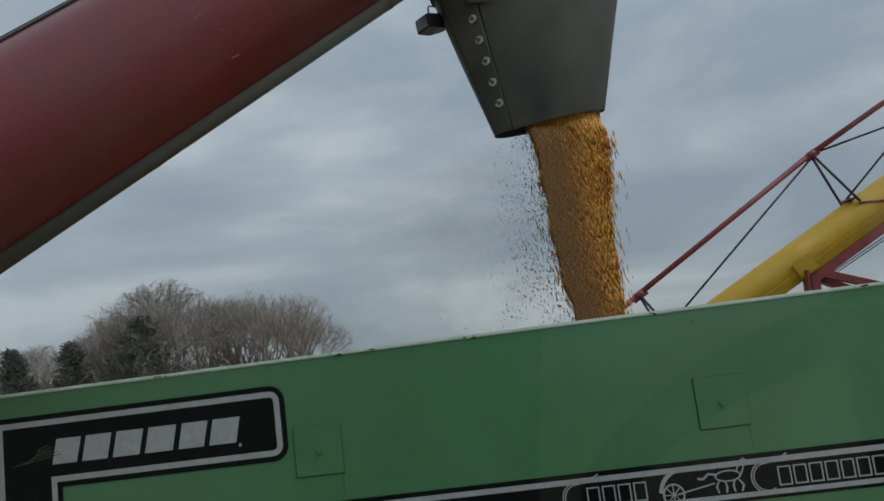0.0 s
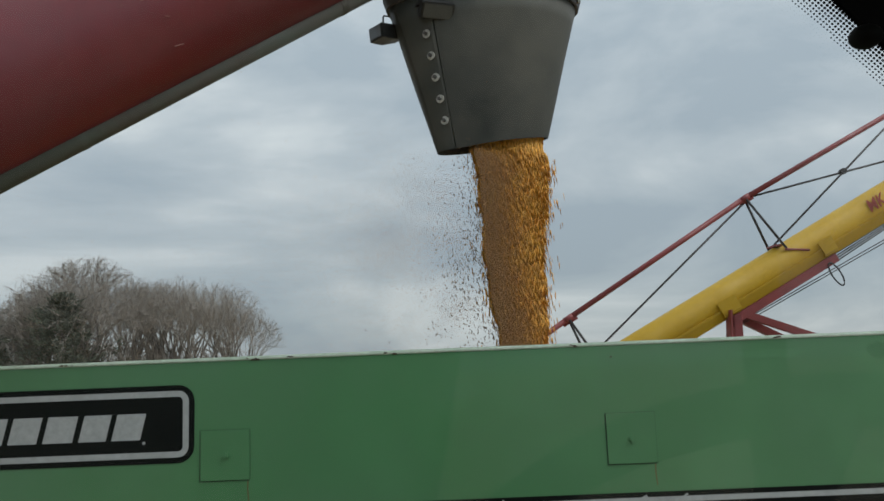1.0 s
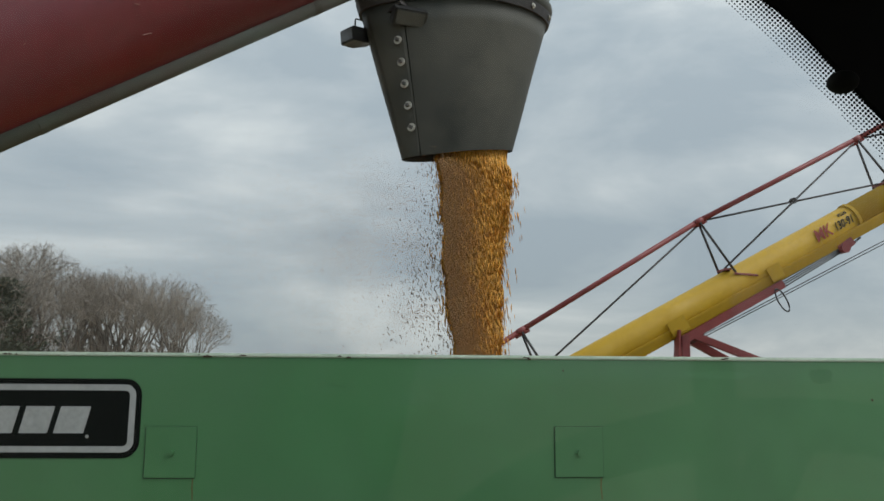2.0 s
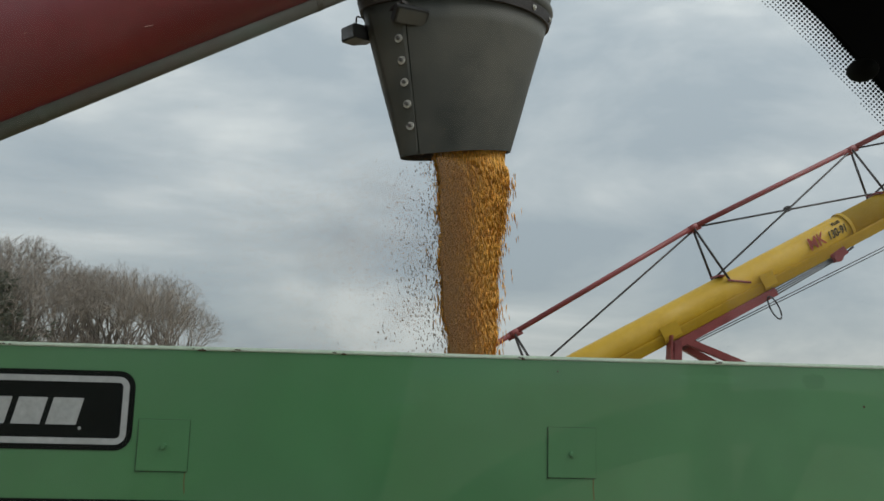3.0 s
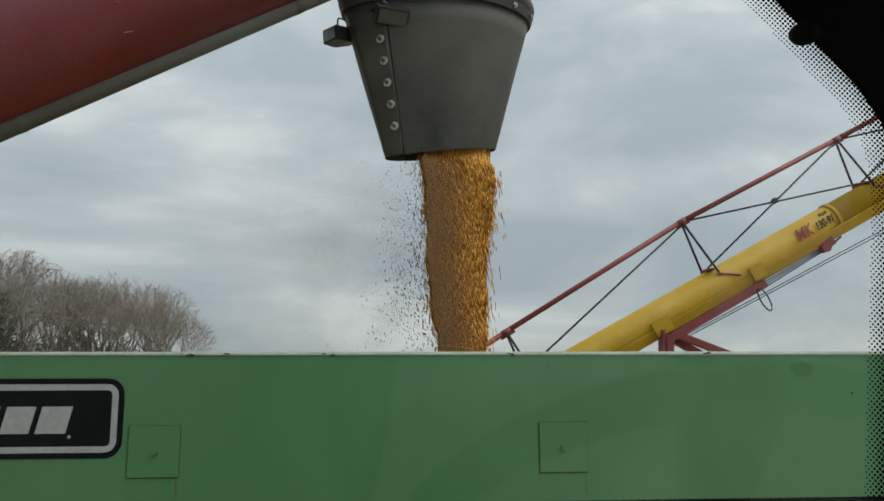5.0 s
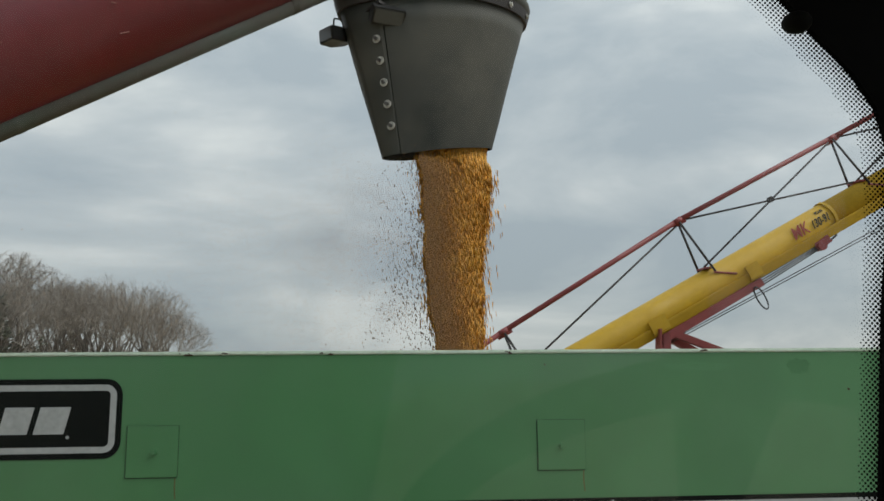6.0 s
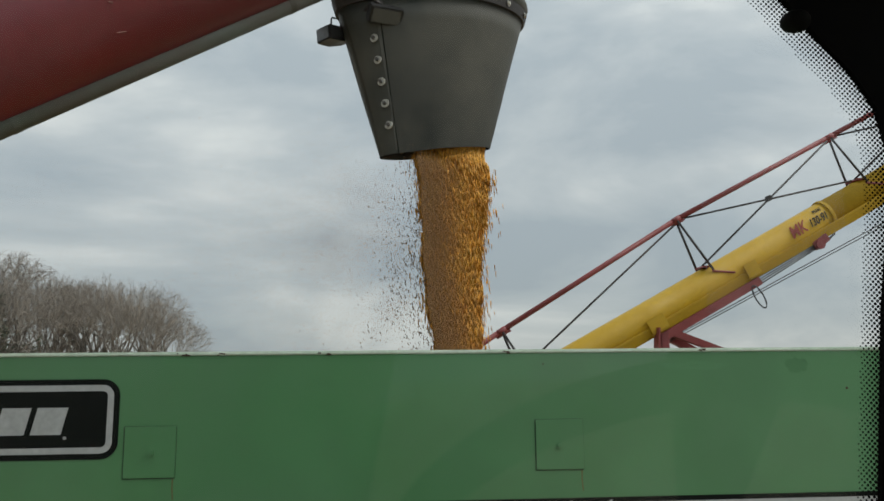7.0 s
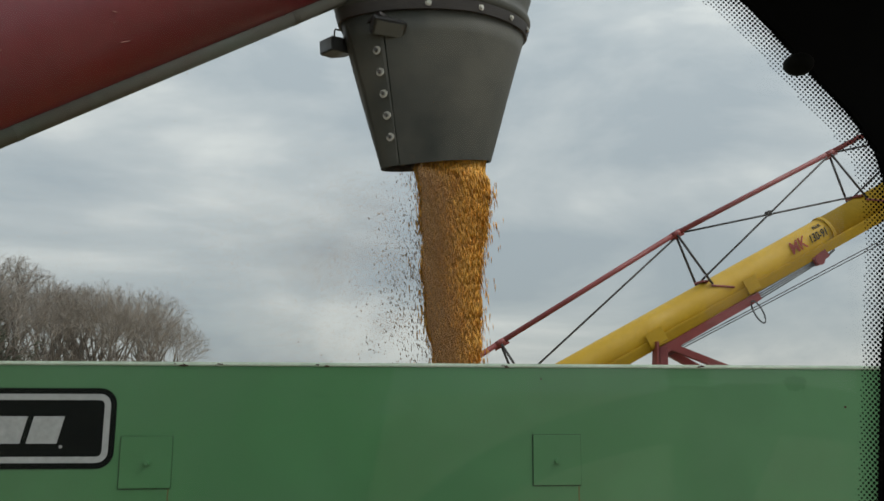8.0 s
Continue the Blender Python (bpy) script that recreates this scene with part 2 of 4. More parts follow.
def band(bm, line, width, y, thick):
    """A strip of even width along a line of (x, z), mitred at its bends."""
    n = len(line)
    loop = line[0] == line[-1]
    lefts, rights = [], []
    for i, (x, z) in enumerate(line):
        a = line[i - 1] if i else (line[-2] if loop else None)
        b = line[i + 1] if i < n - 1 else (line[1] if loop else None)
        d0 = (Vector((x, z)) - Vector(a)).normalized() if a else None
        d1 = (Vector(b) - Vector((x, z))).normalized() if b else None
        d0, d1 = d0 or d1, d1 or d0
        n0, n1 = Vector((-d0.y, d0.x)), Vector((-d1.y, d1.x))
        m = (n0 + n1).normalized()
        m *= width / 2 / max(0.3, m.dot(n0))
        lefts.append((x + m.x, z + m.y))
        rights.append((x - m.x, z - m.y))
    rows = [[bm.verts.new((p[0], yy, p[1])) for p in side] for side in (lefts, rights) for yy in (y - thick, y)]
    lf, lb, rf, rb = rows
    for i in range(n - 1):
        for a, b in ((lf, rf), (rf, rb), (rb, lb), (lb, lf)):
            bm.faces.new((a[i], a[i + 1], b[i + 1], b[i]))
    if not loop:
        for k in (0, n - 1):
            bm.faces.new((lf[k], lb[k], rb[k], rf[k]))
    return bm


def arc(cx, cz, r, a0, a1, n=8):
    return [(cx + r * math.cos(radians(a0 + (a1 - a0) * i / n)), cz + r * math.sin(radians(a0 + (a1 - a0) * i / n))) for i in range(n + 1)]


def wheel(at, r, w, parent, turn=0.0):
    """A wheel standing on the ground: a tyre with a rim."""
    x, y, z = at
    d = Vector((math.sin(turn), math.cos(turn), 0))
    c = Vector(at)
    q = d.to_track_quat("Z", "Y")
    prof = [(0.55, -0.35), (0.8, -0.5), (0.95, -0.45), (1.0, -0.25), (1.0, 0.25), (0.95, 0.45), (0.8, 0.5), (0.55, 0.35)]
    n = 32
    rings = [[c + q @ Vector((r * a * math.cos(k * math.tau / n), r * a * math.sin(k * math.tau / n), w * b)) for a, b in prof] for k in range(n)]
    bm = bmesh.new()
    loft(bm, rings + [rings[0]])
    bmesh.ops.remove_doubles(bm, verts=bm.verts, dist=1e-5)
    t = put(part("wheel", bm, TYRE, None, "black ribbed farm tyre", True), parent)
    bm = rod(bmesh.new(), c - d * w * 0.2, c + d * w * 0.2, r * 0.56, sides=24)
    rod(bm, c - d * w * 0.32, c + d * w * 0.32, r * 0.16)
    rim = part("rim", bm, GREYGREEN)
    rim.parent = t
    return t


# ---- ground ----
bm = bmesh.new()
bmesh.ops.create_grid(bm, x_segments=120, y_segments=120, size=1500, matrix=Matrix.Translation((0, 1000, 0)))
ground = tagged(part("ground", bm, STUBBLE), "harvested stubble field of pale dry stalks", "field", kind="structure")

# ---- the green grain wagon ----
FACE, TOP, X0, X1, DEEP = 2.334, 3.011, -2.05, 2.3, 2.4
BACK = FACE + DEEP
wagon = thing("grain_wagon", "green painted steel gravity grain wagon with worn rim and black decals", "wagon", at=((X0 + X1) / 2, FACE + DEEP / 2, 0))
T = 0.006
LOW = 2.02
bm = box(bmesh.new(), X0, X1, FACE, FACE + T, LOW, TOP - 0.012)
put(part("side_panel", bm, PANEL), wagon)
bm = box(bmesh.new(), X0, X1, BACK - T, BACK, LOW, TOP - 0.012)
put(part("side_panel", bm, GREEN), wagon)
for x in (X0, X1 - T):
    bm = box(bmesh.new(), x, x + T, FACE + T, BACK - T, LOW, TOP - 0.012)
    put(part("end_panel", bm, GREEN), wagon)
# rolled rim, a flat tube along each top edge
for y in (FACE - 0.004, BACK - 0.046):
    put(part("rim", box(bmesh.new(), X0 - 0.004, X1 + 0.004, y, y + 0.05, TOP - 0.014, TOP), RIM, None, "worn rim, coloured pale for the light on its edge", bevel=0.005), wagon)
for x in (X0 - 0.004, X1 - 0.046):
    put(part("rim", box(bmesh.new(), x, x + 0.05, FACE + 0.047, BACK - 0.047, TOP - 0.014, TOP), RIM, None, "worn rim, coloured pale for the light on its edge", bevel=0.005), wagon)
# sloping hopper under the box
bm = bmesh.new()
ring0 = [(X0, FACE, LOW), (X1, FACE, LOW), (X1, BACK, LOW), (X0, BACK, LOW)]
ring1 = [(-0.5, FACE + 0.05, 0.95), (0.75, FACE + 0.05, 0.95), (0.75, FACE + 0.9, 0.95), (-0.5, FACE + 0.9, 0.95)]
loft(bm, [ring0, ring1], True)
put(part("hopper", bm, GREEN), wagon)
for x in (-1.25, 1.5):
    for y in (FACE + 0.3, BACK - 0.3):
        put(part("leg", beam(bmesh.new(), (x, y, 0.7), (x, y, 2.02), 0.1, 0.1), GREEN), wagon)
        wheel((x, y, 0.48), 0.48, 0.34, wagon)
    put(part("axle", beam(bmesh.new(), (x, FACE + 0.1, 0.66), (x, BACK - 0.1, 0.66), 0.12, 0.12), GREEN), wagon)
for y in (FACE + 0.75, BACK - 0.75):
    put(part("chassis_rail", beam(bmesh.new(), (X0 + 0.2, y, 0.78), (X1 - 0.2, y, 0.78), 0.1, 0.12), GREEN), wagon)
# square cover plates, each with a bolt
for x0, x1, z0, z1, bx, bz in ((-0.884, -0.735, 2.643, 2.792, -0.806, 2.716), (0.346, 0.494, 2.645, 2.795, 0.42, 2.716)):
    c = put(part("cover_plate", box(bmesh.new(), x0, x1, FACE - 0.004, FACE - 0.0001, z0, z1), PANEL, bevel=0.0012), wagon)
    # painted shadow line: heavier at left and bottom, thin at top and right
    g = bmesh.new()
    band(g, [(x0 - 0.001, z1), (x0 - 0.001, z0 - 0.001), (x1, z0 - 0.001)], 0.004, FACE - 0.0001, 0.0006)
    band(g, [(x0, z1 + 0.0005), (x1 + 0.0005, z1 + 0.0005), (x1 + 0.0005, z0)], 0.0016, FACE - 0.0001, 0.0006)
    put(part("grime_line", g, PLATE_SHADE, None, "painted shadow line along the plate edge"), wagon)
    bm = rod(bmesh.new(), (bx, FACE - 0.013, bz), (bx, FACE - 0.003, bz), 0.0075, sides=6)
    rod(bm, (bx, FACE - 0.006, bz), (bx, FACE - 0.003, bz), 0.011)
    bo = part("bolt", bm, GREEN)
    bo.parent = c

# the lettered decal: a black field with a silver line, and a leg that runs down to the stripe
DR, DT, DB, RAD = -0.903, 2.932, 2.699, 0.05
DL, IN = -1.875, -1.642
corner_t, corner_b = arc(DR - RAD, DT - RAD, RAD, 90, 0), arc(DR - RAD, DB + RAD, RAD, 0, -90)
outline = [(DL, DT)] + corner_t + corner_b + [(IN, DB), (IN, 2.56), (DL, 2.56)]
decal = put(part("decal", plate(bmesh.new(), outline, FACE - 0.0002, 0.0012), BLACK, None, "black vinyl decal with silver outline"), wagon)
k = 0.026
line = [(DL + 0.032, 2.56), (DL + 0.032, DT - k)] + arc(DR - RAD, DT - RAD, RAD - k, 90, 0) + arc(DR - RAD, DB + RAD, RAD - k, 0, -90) + [(IN - k, DB + k), (IN - k, 2.56)]
o = part("outline", band(bmesh.new(), line, 0.018, FACE - 0.0014, 0.001), SILVER, None, "silver outline")
o.parent = decal
# six slanted silver blocks stand for the maker's name
letter_w = (0.105, 0.108, 0.112, 0.116, 0.106, 0.112)
x = -1.672
for w in letter_w:
    zb, zt, sl = 2.7715, 2.85, 0.018
    b = bmesh.new()
    plate(b, [(x, zb), (x + w * 0.78, zb), (x + w * 0.78 + sl, zt), (x + sl, zt)], FACE - 0.0014, 0.001)
    o = part("emblem_block", b, SILVER)
    o.parent = decal
    x += w * 0.945
b = rod(bmesh.new(), (-1.056, FACE - 0.0026, 2.762), (-1.056, FACE - 0.001, 2.762), 0.005)
o = part("emblem_dot", b, SILVER)
o.parent = decal
# scrape across the decal
b = bmesh.new()
for i in range(5):
    z = 2.79 + 0.008 * i
    band(b, [(-1.80 + 0.03 * i, z - 0.012), (-1.72, z), (-1.64 - 0.01 * i, z + 0.012)], 0.0025, FACE - 0.0026, 0.0005)
o = part("scrape", b, GREYGREEN, None, "pale scrape marks")
o.parent = decal

# long black stripe with two silver lines and a row of outlined emblem shapes
stripe = put(part("stripe", box(bmesh.new(), DL, X1 - 0.12, FACE - 0.0013, FACE - 0.0002, 2.428, 2.56), BLACK, None, "black vinyl stripe with silver lines"), wagon)
for z0, z1 in ((2.529, 2.545), (2.438, 2.452)):
    o = part("silver_line", box(bmesh.new(), DL, X1 - 0.12, FACE - 0.0024, FACE - 0.0012, z0, z1), SILVER)
    o.parent = stripe


def outlined(x, w, z0, z1):
    """A plain outlined bar, in place of a letter of a trade name."""
    b = bmesh.new()
    band(b, [(x, z0), (x, z1), (x + w, z1), (x + w, z0), (x, z0)], 0.004, FACE - 0.0026, 0.0008)
    o = part("emblem_bar", b, SILVER)
    o.parent = stripe


def swash(x):
    b = bmesh.new()
    for r in (0.046, 0.039):
        band(b, arc(x + 0.05, 2.49, r, 80, 300, 14), 0.0035, FACE - 0.0026, 0.0008)
    band(b, [(x + 0.05, 2.535), (x + 0.09, 2.536), (x + 0.115, 2.552)], 0.005, FACE - 0.0026, 0.0008)
    o = part("emblem_curl", b, SILVER)
    o.parent = stripe


swash(-0.09)
for i in range(4):
    outlined(-0.012 + i * 0.046, 0.034, 2.463, 2.514)
swash(0.462)
for i in range(7):
    outlined(0.545 + i * 0.045, 0.034, 2.463, 2.514)
# a small cart and draught animal emblem, as plain shapes
b = bmesh.new()
band(b, arc(0.238, 2.468, 0.03, 0, 360, 20), 0.005, FACE - 0.0026, 0.0008)
for i in range(4):
    a = radians(45 * i)
    band(b, [(0.238 - 0.028 * math.cos(a), 2.468 - 0.028 * math.sin(a)), (0.238 + 0.028 * math.cos(a), 2.468 + 0.028 * math.sin(a))], 0.003, FACE - 0.0026, 0.0008)
band(b, arc(0.27, 2.47, 0.068, 175, 80, 12), 0.012, FACE - 0.0026, 0.0008)
band(b, [(0.25, 2.468), (0.36, 2.488)], 0.004, FACE - 0.0026, 0.0008)
o = part("emblem_cart", b, SILVER)
o.parent = stripe
b = bmesh.new()
band(b, [(0.4 + 0.036 * math.cos(a), 2.505 + 0.015 * math.sin(a)) for a in [k * math.tau / 20 for k in range(20)]] + [(0.436, 2.505)], 0.004, FACE - 0.0026, 0.0008)
band(b, [(0.425, 2.515), (0.442, 2.545), (0.452, 2.55), (0.462, 2.533), (0.45, 2.53), (0.438, 2.503)], 0.004, FACE - 0.0026, 0.0008)
band(b, [(0.366, 2.512), (0.345, 2.516), (0.328, 2.503), (0.312, 2.506)], 0.006, FACE - 0.0026, 0.0008)
for x, lean in ((0.372, -0.008), (0.388, 0.006), (0.418, -0.006), (0.43, 0.012)):
    band(b, [(x, 2.492), (x + lean, 2.476), (x + lean * 0.4, 2.458)], 0.005, FACE - 0.0026, 0.0008)
o = part("emblem_figure", b, SILVER)
o.parent = stripe

# rub marks
b = bmesh.new()
for x0, z0, x1, z1, w in ((-0.36, 2.922, -0.285, 2.909, 0.0013), (-0.33, 2.914, -0.272, 2.905, 0.001)):
    band(b, [(x0, z0), (x1, z1)], w, FACE - 0.0001, 0.0004)
put(part("scratch", b, STAIN, None, "thin dark scratch"), wagon)
# a painted pale reflection, a pale worn patch and a dark stain in the paint
def blot(name, x, z, w, h, mat, label, seed):
    r = random.Random(seed)
    ring = []
    for i in range(26):
        a = i * math.tau / 26
        k = 1 + r.uniform(-0.22, 0.18)
        ring.append((x + w * k * math.cos(a), z + h * k * math.sin(a)))
    put(part(name, plate(bmesh.new(), ring, FACE - 0.0001, 0.0003), mat, None, label), wagon)


PALE = material("rubbed_glare_paint", (0.1, 0.254, 0.122), 0.36, second=(0.087, 0.238, 0.103), scale=9, amount=0.9, bump=0.02, speckle=0.05)
# the wide patch is a reflection painted in lighter green, the small one rubbed paint
blot("worn_glare_patch", 0.86, 2.955, 0.12, 0.014, PALE, "pale rub and painted reflection under the rim", 1)
blot("worn_glare_patch", -0.08, 2.875, 0.05, 0.02, PALE, "pale rub and painted reflection under the rim", 2)
blot("stain", 1.2, 2.955, 0.04, 0.025, STAIN, "dark stain under the rim", 3)
blot("rust_spot", 0.375, 2.965, 0.0035, 0.003, RUST, "tiny rust spot", 4)
blot("rust_spot", 1.36, 2.88, 0.004, 0.004, RUST, "tiny rust spot", 6)
# rust chips on the rim
rng = random.Random(4)
for x, n in ((-0.306, 4), (-0.728, 5), (-0.62, 3), (0.25, 3), (0.9, 2), (-1.3, 3)):
    b = bmesh.new()
    for i in range(n):
        xx = x + rng.uniform(-0.02, 0.02)
        s = rng.uniform(0.002, 0.006)
        z = TOP - rng.uniform(0.004, 0.012)
        plate(b, [(xx - s * 1.6, z - s * 0.4), (xx + s, z - s * 0.6), (xx + s * 1.8, z + s * 0.1), (xx - s * 0.4, z + s * 0.5)], FACE - 0.0036, 0.001)
    put(part("rust_chip", b, RUST, None, "dark rust chips on the rim"), wagon)
RUN = material("rust_run", (0.16, 0.15, 0.06), 0.8)
for x in (-0.741, 0.487):
    b = bmesh.new()
    band(b, [(x, 2.642), (x - 0.001, 2.615), (x + 0.002, 2.58)], 0.004, FACE - 0.0001, 0.0003)
    put(part("rust_run", b, RUN, None, "faint rust runs"), wagon)

# ---- the red unloading auger and its rubber boot ----
RD = Vector((0.718, 0.398, 0.571)).normalized()
RC = Vector((-1.855, 1.992, 3.564))
RR = 0.275
RH = Vector((RD.x, RD.y, 0)).normalized()
RM = Vector((RH.y, -RH.x, 0))
RU = RM.cross(RD) if RM.cross(RD).z > 0 else -RM.cross(RD)
foot = RC + RD * -5.0
auger = thing("unloading_auger", "long glossy dark red unloading auger tube over the wagon", "auger", at=(foot.x, foot.y, 0))


def tube_ring(s, r, n=64):
    return [RC + RD * s + RM * (r * math.cos(i * math.tau / n)) + RU * (r * math.sin(i * math.tau / n)) for i in range(n)]


put(part("tube", loft(bmesh.new(), [tube_ring(s, RR) for s in (-5.0, -3, -1, 1, 2.0, 3.12)], True), RED, None, "glossy dark red tube", True), auger)
put(part("end_collar", loft(bmesh.new(), [tube_ring(3.0, RR + 0.004), tube_ring(3.0, RR + 0.02), tube_ring(3.08, RR + 0.02), tube_ring(3.08, RR + 0.004)]), RED), auger)
# steel strip with a pipe along the underside, seen from the cab
bm = bmesh.new()
ang = radians(-79)
side = RM * math.cos(ang) + RU * math.sin(ang)
tang = RM * -math.sin(ang) + RU * math.cos(ang)
for s0, s1 in ((-4.8, -0.62), (-0.6, 2.3)):
    rod(bm, RC + RD * s0 + side * (RR - 0.003), RC + RD * s1 + side * (RR - 0.003), 0.036, sides=24)
put(part("pipe", bm, GREYGREEN, None, "grey steel pipe along the tube", True), auger)
for s in (-0.61, 0.63, 1.7):
    put(part("pipe_clamp", rod(bmesh.new(), RC + RD * (s - 0.012) + side * (RR - 0.003), RC + RD * (s + 0.012) + side * (RR - 0.003), 0.0372, sides=24), GREYGREEN), auger)
# thin hose along the top, and scratches in the paint
top_side = RM * math.cos(radians(68)) + RU * math.sin(radians(68))
put(part("hose", rod(bmesh.new(), RC + RD * -4.5 + top_side * (RR + 0.006), RC + RD * 2.6 + top_side * (RR + 0.006), 0.009, sides=8), LAMP, None, "thin black hose on the tube", True), auger)
sr = random.Random(3)
for s0, deg, n in ((0.97, 0, 0.02), (0.965, -6, 0.04), (1.01, -20, 0.012), (1.0, -27, 0.025), (1.0, -40, 0.03), (0.66, -20, 0.008), (0.9, -4, 0.01)):
    a = radians(deg)
    v = RM * math.cos(a) + RU * math.sin(a)
    w = RM * math.cos(a + 0.04 * sr.uniform(-1, 1)) + RU * math.sin(a + 0.04 * sr.uniform(-1, 1))
    put(part("scratch", beam(bmesh.new(), RC + RD * s0 + v * RR, RC + RD * (s0 + n) + w * RR, 0.0022, 0.0022), SCRATCH, None, "pale scratch"), auger)
# stand out of sight at the foot
put(part("elbow", rod(bmesh.new(), foot + Vector((0, 0, 0.2)), (foot.x, foot.y, 0.05), 0.36, sides=32), RED), auger)
put(part("base_plate", box(bmesh.new(), foot.x - 0.7, foot.x + 0.7, foot.y - 0.7, foot.y + 0.7, 0.0, 0.06), RED), auger)
for sx, sy in ((-0.5, -0.4), (0.5, -0.4)):
    put(part("brace", beam(bmesh.new(), (foot.x + sx, foot.y + sy, 0.05), RC + RD * -3.2 + RU * -0.2, 0.09, 0.09), RED), auger)

# rubber boot: an oval sock, wide at the tube and narrow at the mouth
BX, BY = 0.102, 3.06
BZ0, BZ1 = 3.84, 4.44
boot = thing("auger_boot", "black rubber discharge boot with bolted seam hanging from the auger", "boot", at=(BX, BY, BZ0))


def boot_point(f, t, grow=0.0):
    """A place on the boot: f 0 at the mouth and 1 at the band, t round it. The oval is drawn out to its two ends."""
    a, b = 0.266 + 0.187 * f + grow, 0.1 + 0.15 * f + grow
    k = 1.0 + 0.15 * max(0.0, min(1.0, f))
    c, d = math.copysign(abs(math.cos(t)) ** k, math.cos(t)), math.copysign(abs(math.sin(t)) ** k, math.sin(t))
    z = BZ0 + 0.009 * (1 - f) + (BZ1 - BZ0) * f + (0.055 + 0.008 * f) * c
    return Vector((BX, BY, z)) + RH * (a * c) + RM * (b * d)


def boot_ring(f, grow=0.0, n=96):
    ripple = 0.004 * max(0.0, 1 - f)
    return [boot_point(f, i * math.tau / n, grow + ripple * math.sin(5 * i * math.tau / n + 4 * f)) for i in range(n)]


fs = [0, 0.02, 0.15, 0.3, 0.5, 0.7, 0.85, 1.0]
bm = loft(bmesh.new(), [boot_ring(f) for f in fs] + [boot_ring(f, -0.007) for f in reversed(fs)])
put(part("sleeve", bm, RUBBER, None, "dusty black rubber sleeve", True), boot)
bm = loft(bmesh.new(), [boot_ring(f, g) for f, g in ((0.985, 0.002), (0.985, 0.013), (1.055, 0.014), (1.055, 0.0))])
put(part("clamp_band", bm, DARK_STEEL, None, "flat steel clamp band"), boot)
bm = loft(bmesh.new(), [boot_ring(f, g) for f, g in ((1.0, -0.006), (1.056, 0.0), (1.065, 0.008), (1.1, 0.012), (1.13, 0.004), (1.14, -0.01), (1.2, -0.02), (1.3, -0.02), (1.5, -0.05))])
put(part("cuff", bm, RUBBER, None, "rubber cuff above the band", True), boot)


def on_boot(f, deg, grow=0.0):
    return boot_point(f, radians(deg), grow)


def outward(f, deg):
    return (on_boot(f, deg, 0.1) - on_boot(f, deg)).normalized()


SEAM = 150
# overlapping flap of the seam
bm = bmesh.new()
vs = []
for f in (0.02, 0.25, 0.5, 0.75, 0.95):
    vs.append([bm.verts.new(on_boot(f, d, g)) for d, g in ((SEAM - 5.5, 0.001), (SEAM - 5.5, 0.004), (SEAM + 26, 0.004), (SEAM + 26, 0.001))])
for a, b in zip(vs, vs[1:]):
    for i in range(3):
        bm.faces.new((a[i], a[i + 1], b[i + 1], b[i]))
put(part("seam_flap", bm, RUBBER, None, "overlapping rubber seam", True), boot)
bm = bmesh.new()
for f0, f1 in ((0.0, 0.3), (0.3, 0.6), (0.6, 0.95)):
    beam(bm, on_boot(f0, SEAM - 6, 0.001), on_boot(f1, SEAM - 6, 0.001), 0.003, 0.003)
put(part("seam_gap", bm, BLACK, None, "dark gap along the seam"), boot)
for f in (0.182, 0.322, 0.462, 0.602, 0.742):
    p, n = on_boot(f, SEAM, 0.006), outward(f, SEAM)
    w = put(part("washer", rod(bmesh.new(), p, p + n * 0.004, 0.0168, sides=24), ZINC, None, "pale zinc washer"), boot)
    b = part("bolt", rod(bmesh.new(), p + n * 0.003, p + n * 0.014, 0.008, sides=6), BOLT)
    b.parent = w
for d in (33, 58, 84, 118):
    p, n = on_boot(1.02, d, 0.013), outward(1.0, d)
    bm = rod(bmesh.new(), p, p + n * 0.009, 0.009, sides=6)
    rod(bm, p, p + n * 0.003, 0.013, sides=16)
    put(part("band_bolt", bm, ZINC), boot)


def work_lamp(at, aim, size, label):
    """A small work lamp: a wedge housing with a lens, a bracket and a lead."""
    t = thing("work_lamp", label, "lamp", "work lamps on the boot", at=at)
    m = look(at, aim)
    w, h, d = size
    bm = bmesh.new()
    front = [(-w / 2, -h / 2, -d / 2), (w / 2, -h / 2, -d / 2), (w / 2, h / 2, -d / 2), (-w / 2, h / 2, -d / 2)]
    mid_ring = [(x * 1.04, y * 1.04, 0) for x, y, z in front]
    back = [(x * 0.62, y * 0.6, d / 2) for x, y, z in front]
    loft(bm, [[m @ Vector(p) for p in r] for r in (front, mid_ring, back)], True)
    put(part("housing", bm, LAMP, None, "", bevel=0.003), t)
    bm = bmesh.new()
    bmesh.ops.create_cube(bm, size=1, matrix=m @ Matrix.Translation((0, 0, -d / 2 - 0.001)) @ Matrix.Diagonal((w * 0.86, h * 0.8, 0.004, 1)))
    put(part("lens", bm, LENS, None, "dull glass lens"), t)
    return t


lamp_a = work_lamp((-0.315, 2.92, 4.29), (-0.95, 2.35, 4.2), (0.085, 0.058, 0.12), "small black work lamp on a bracket beside the boot")
put(part("bracket", beam(bmesh.new(), (-0.275, 2.9, 4.315), (-0.13, 2.76, 4.365), 0.05, 0.014), DARK_STEEL), lamp_a)
put(part("lead", hose(bmesh.new(), [(-0.33, 2.92, 4.32), (-0.33, 2.92, 4.365), (-0.327, 2.93, 4.377), (-0.3, 2.94, 4.375), (-0.29, 2.95, 4.345), (-0.25, 2.96, 4.35)], 0.0035), LAMP), lamp_a)
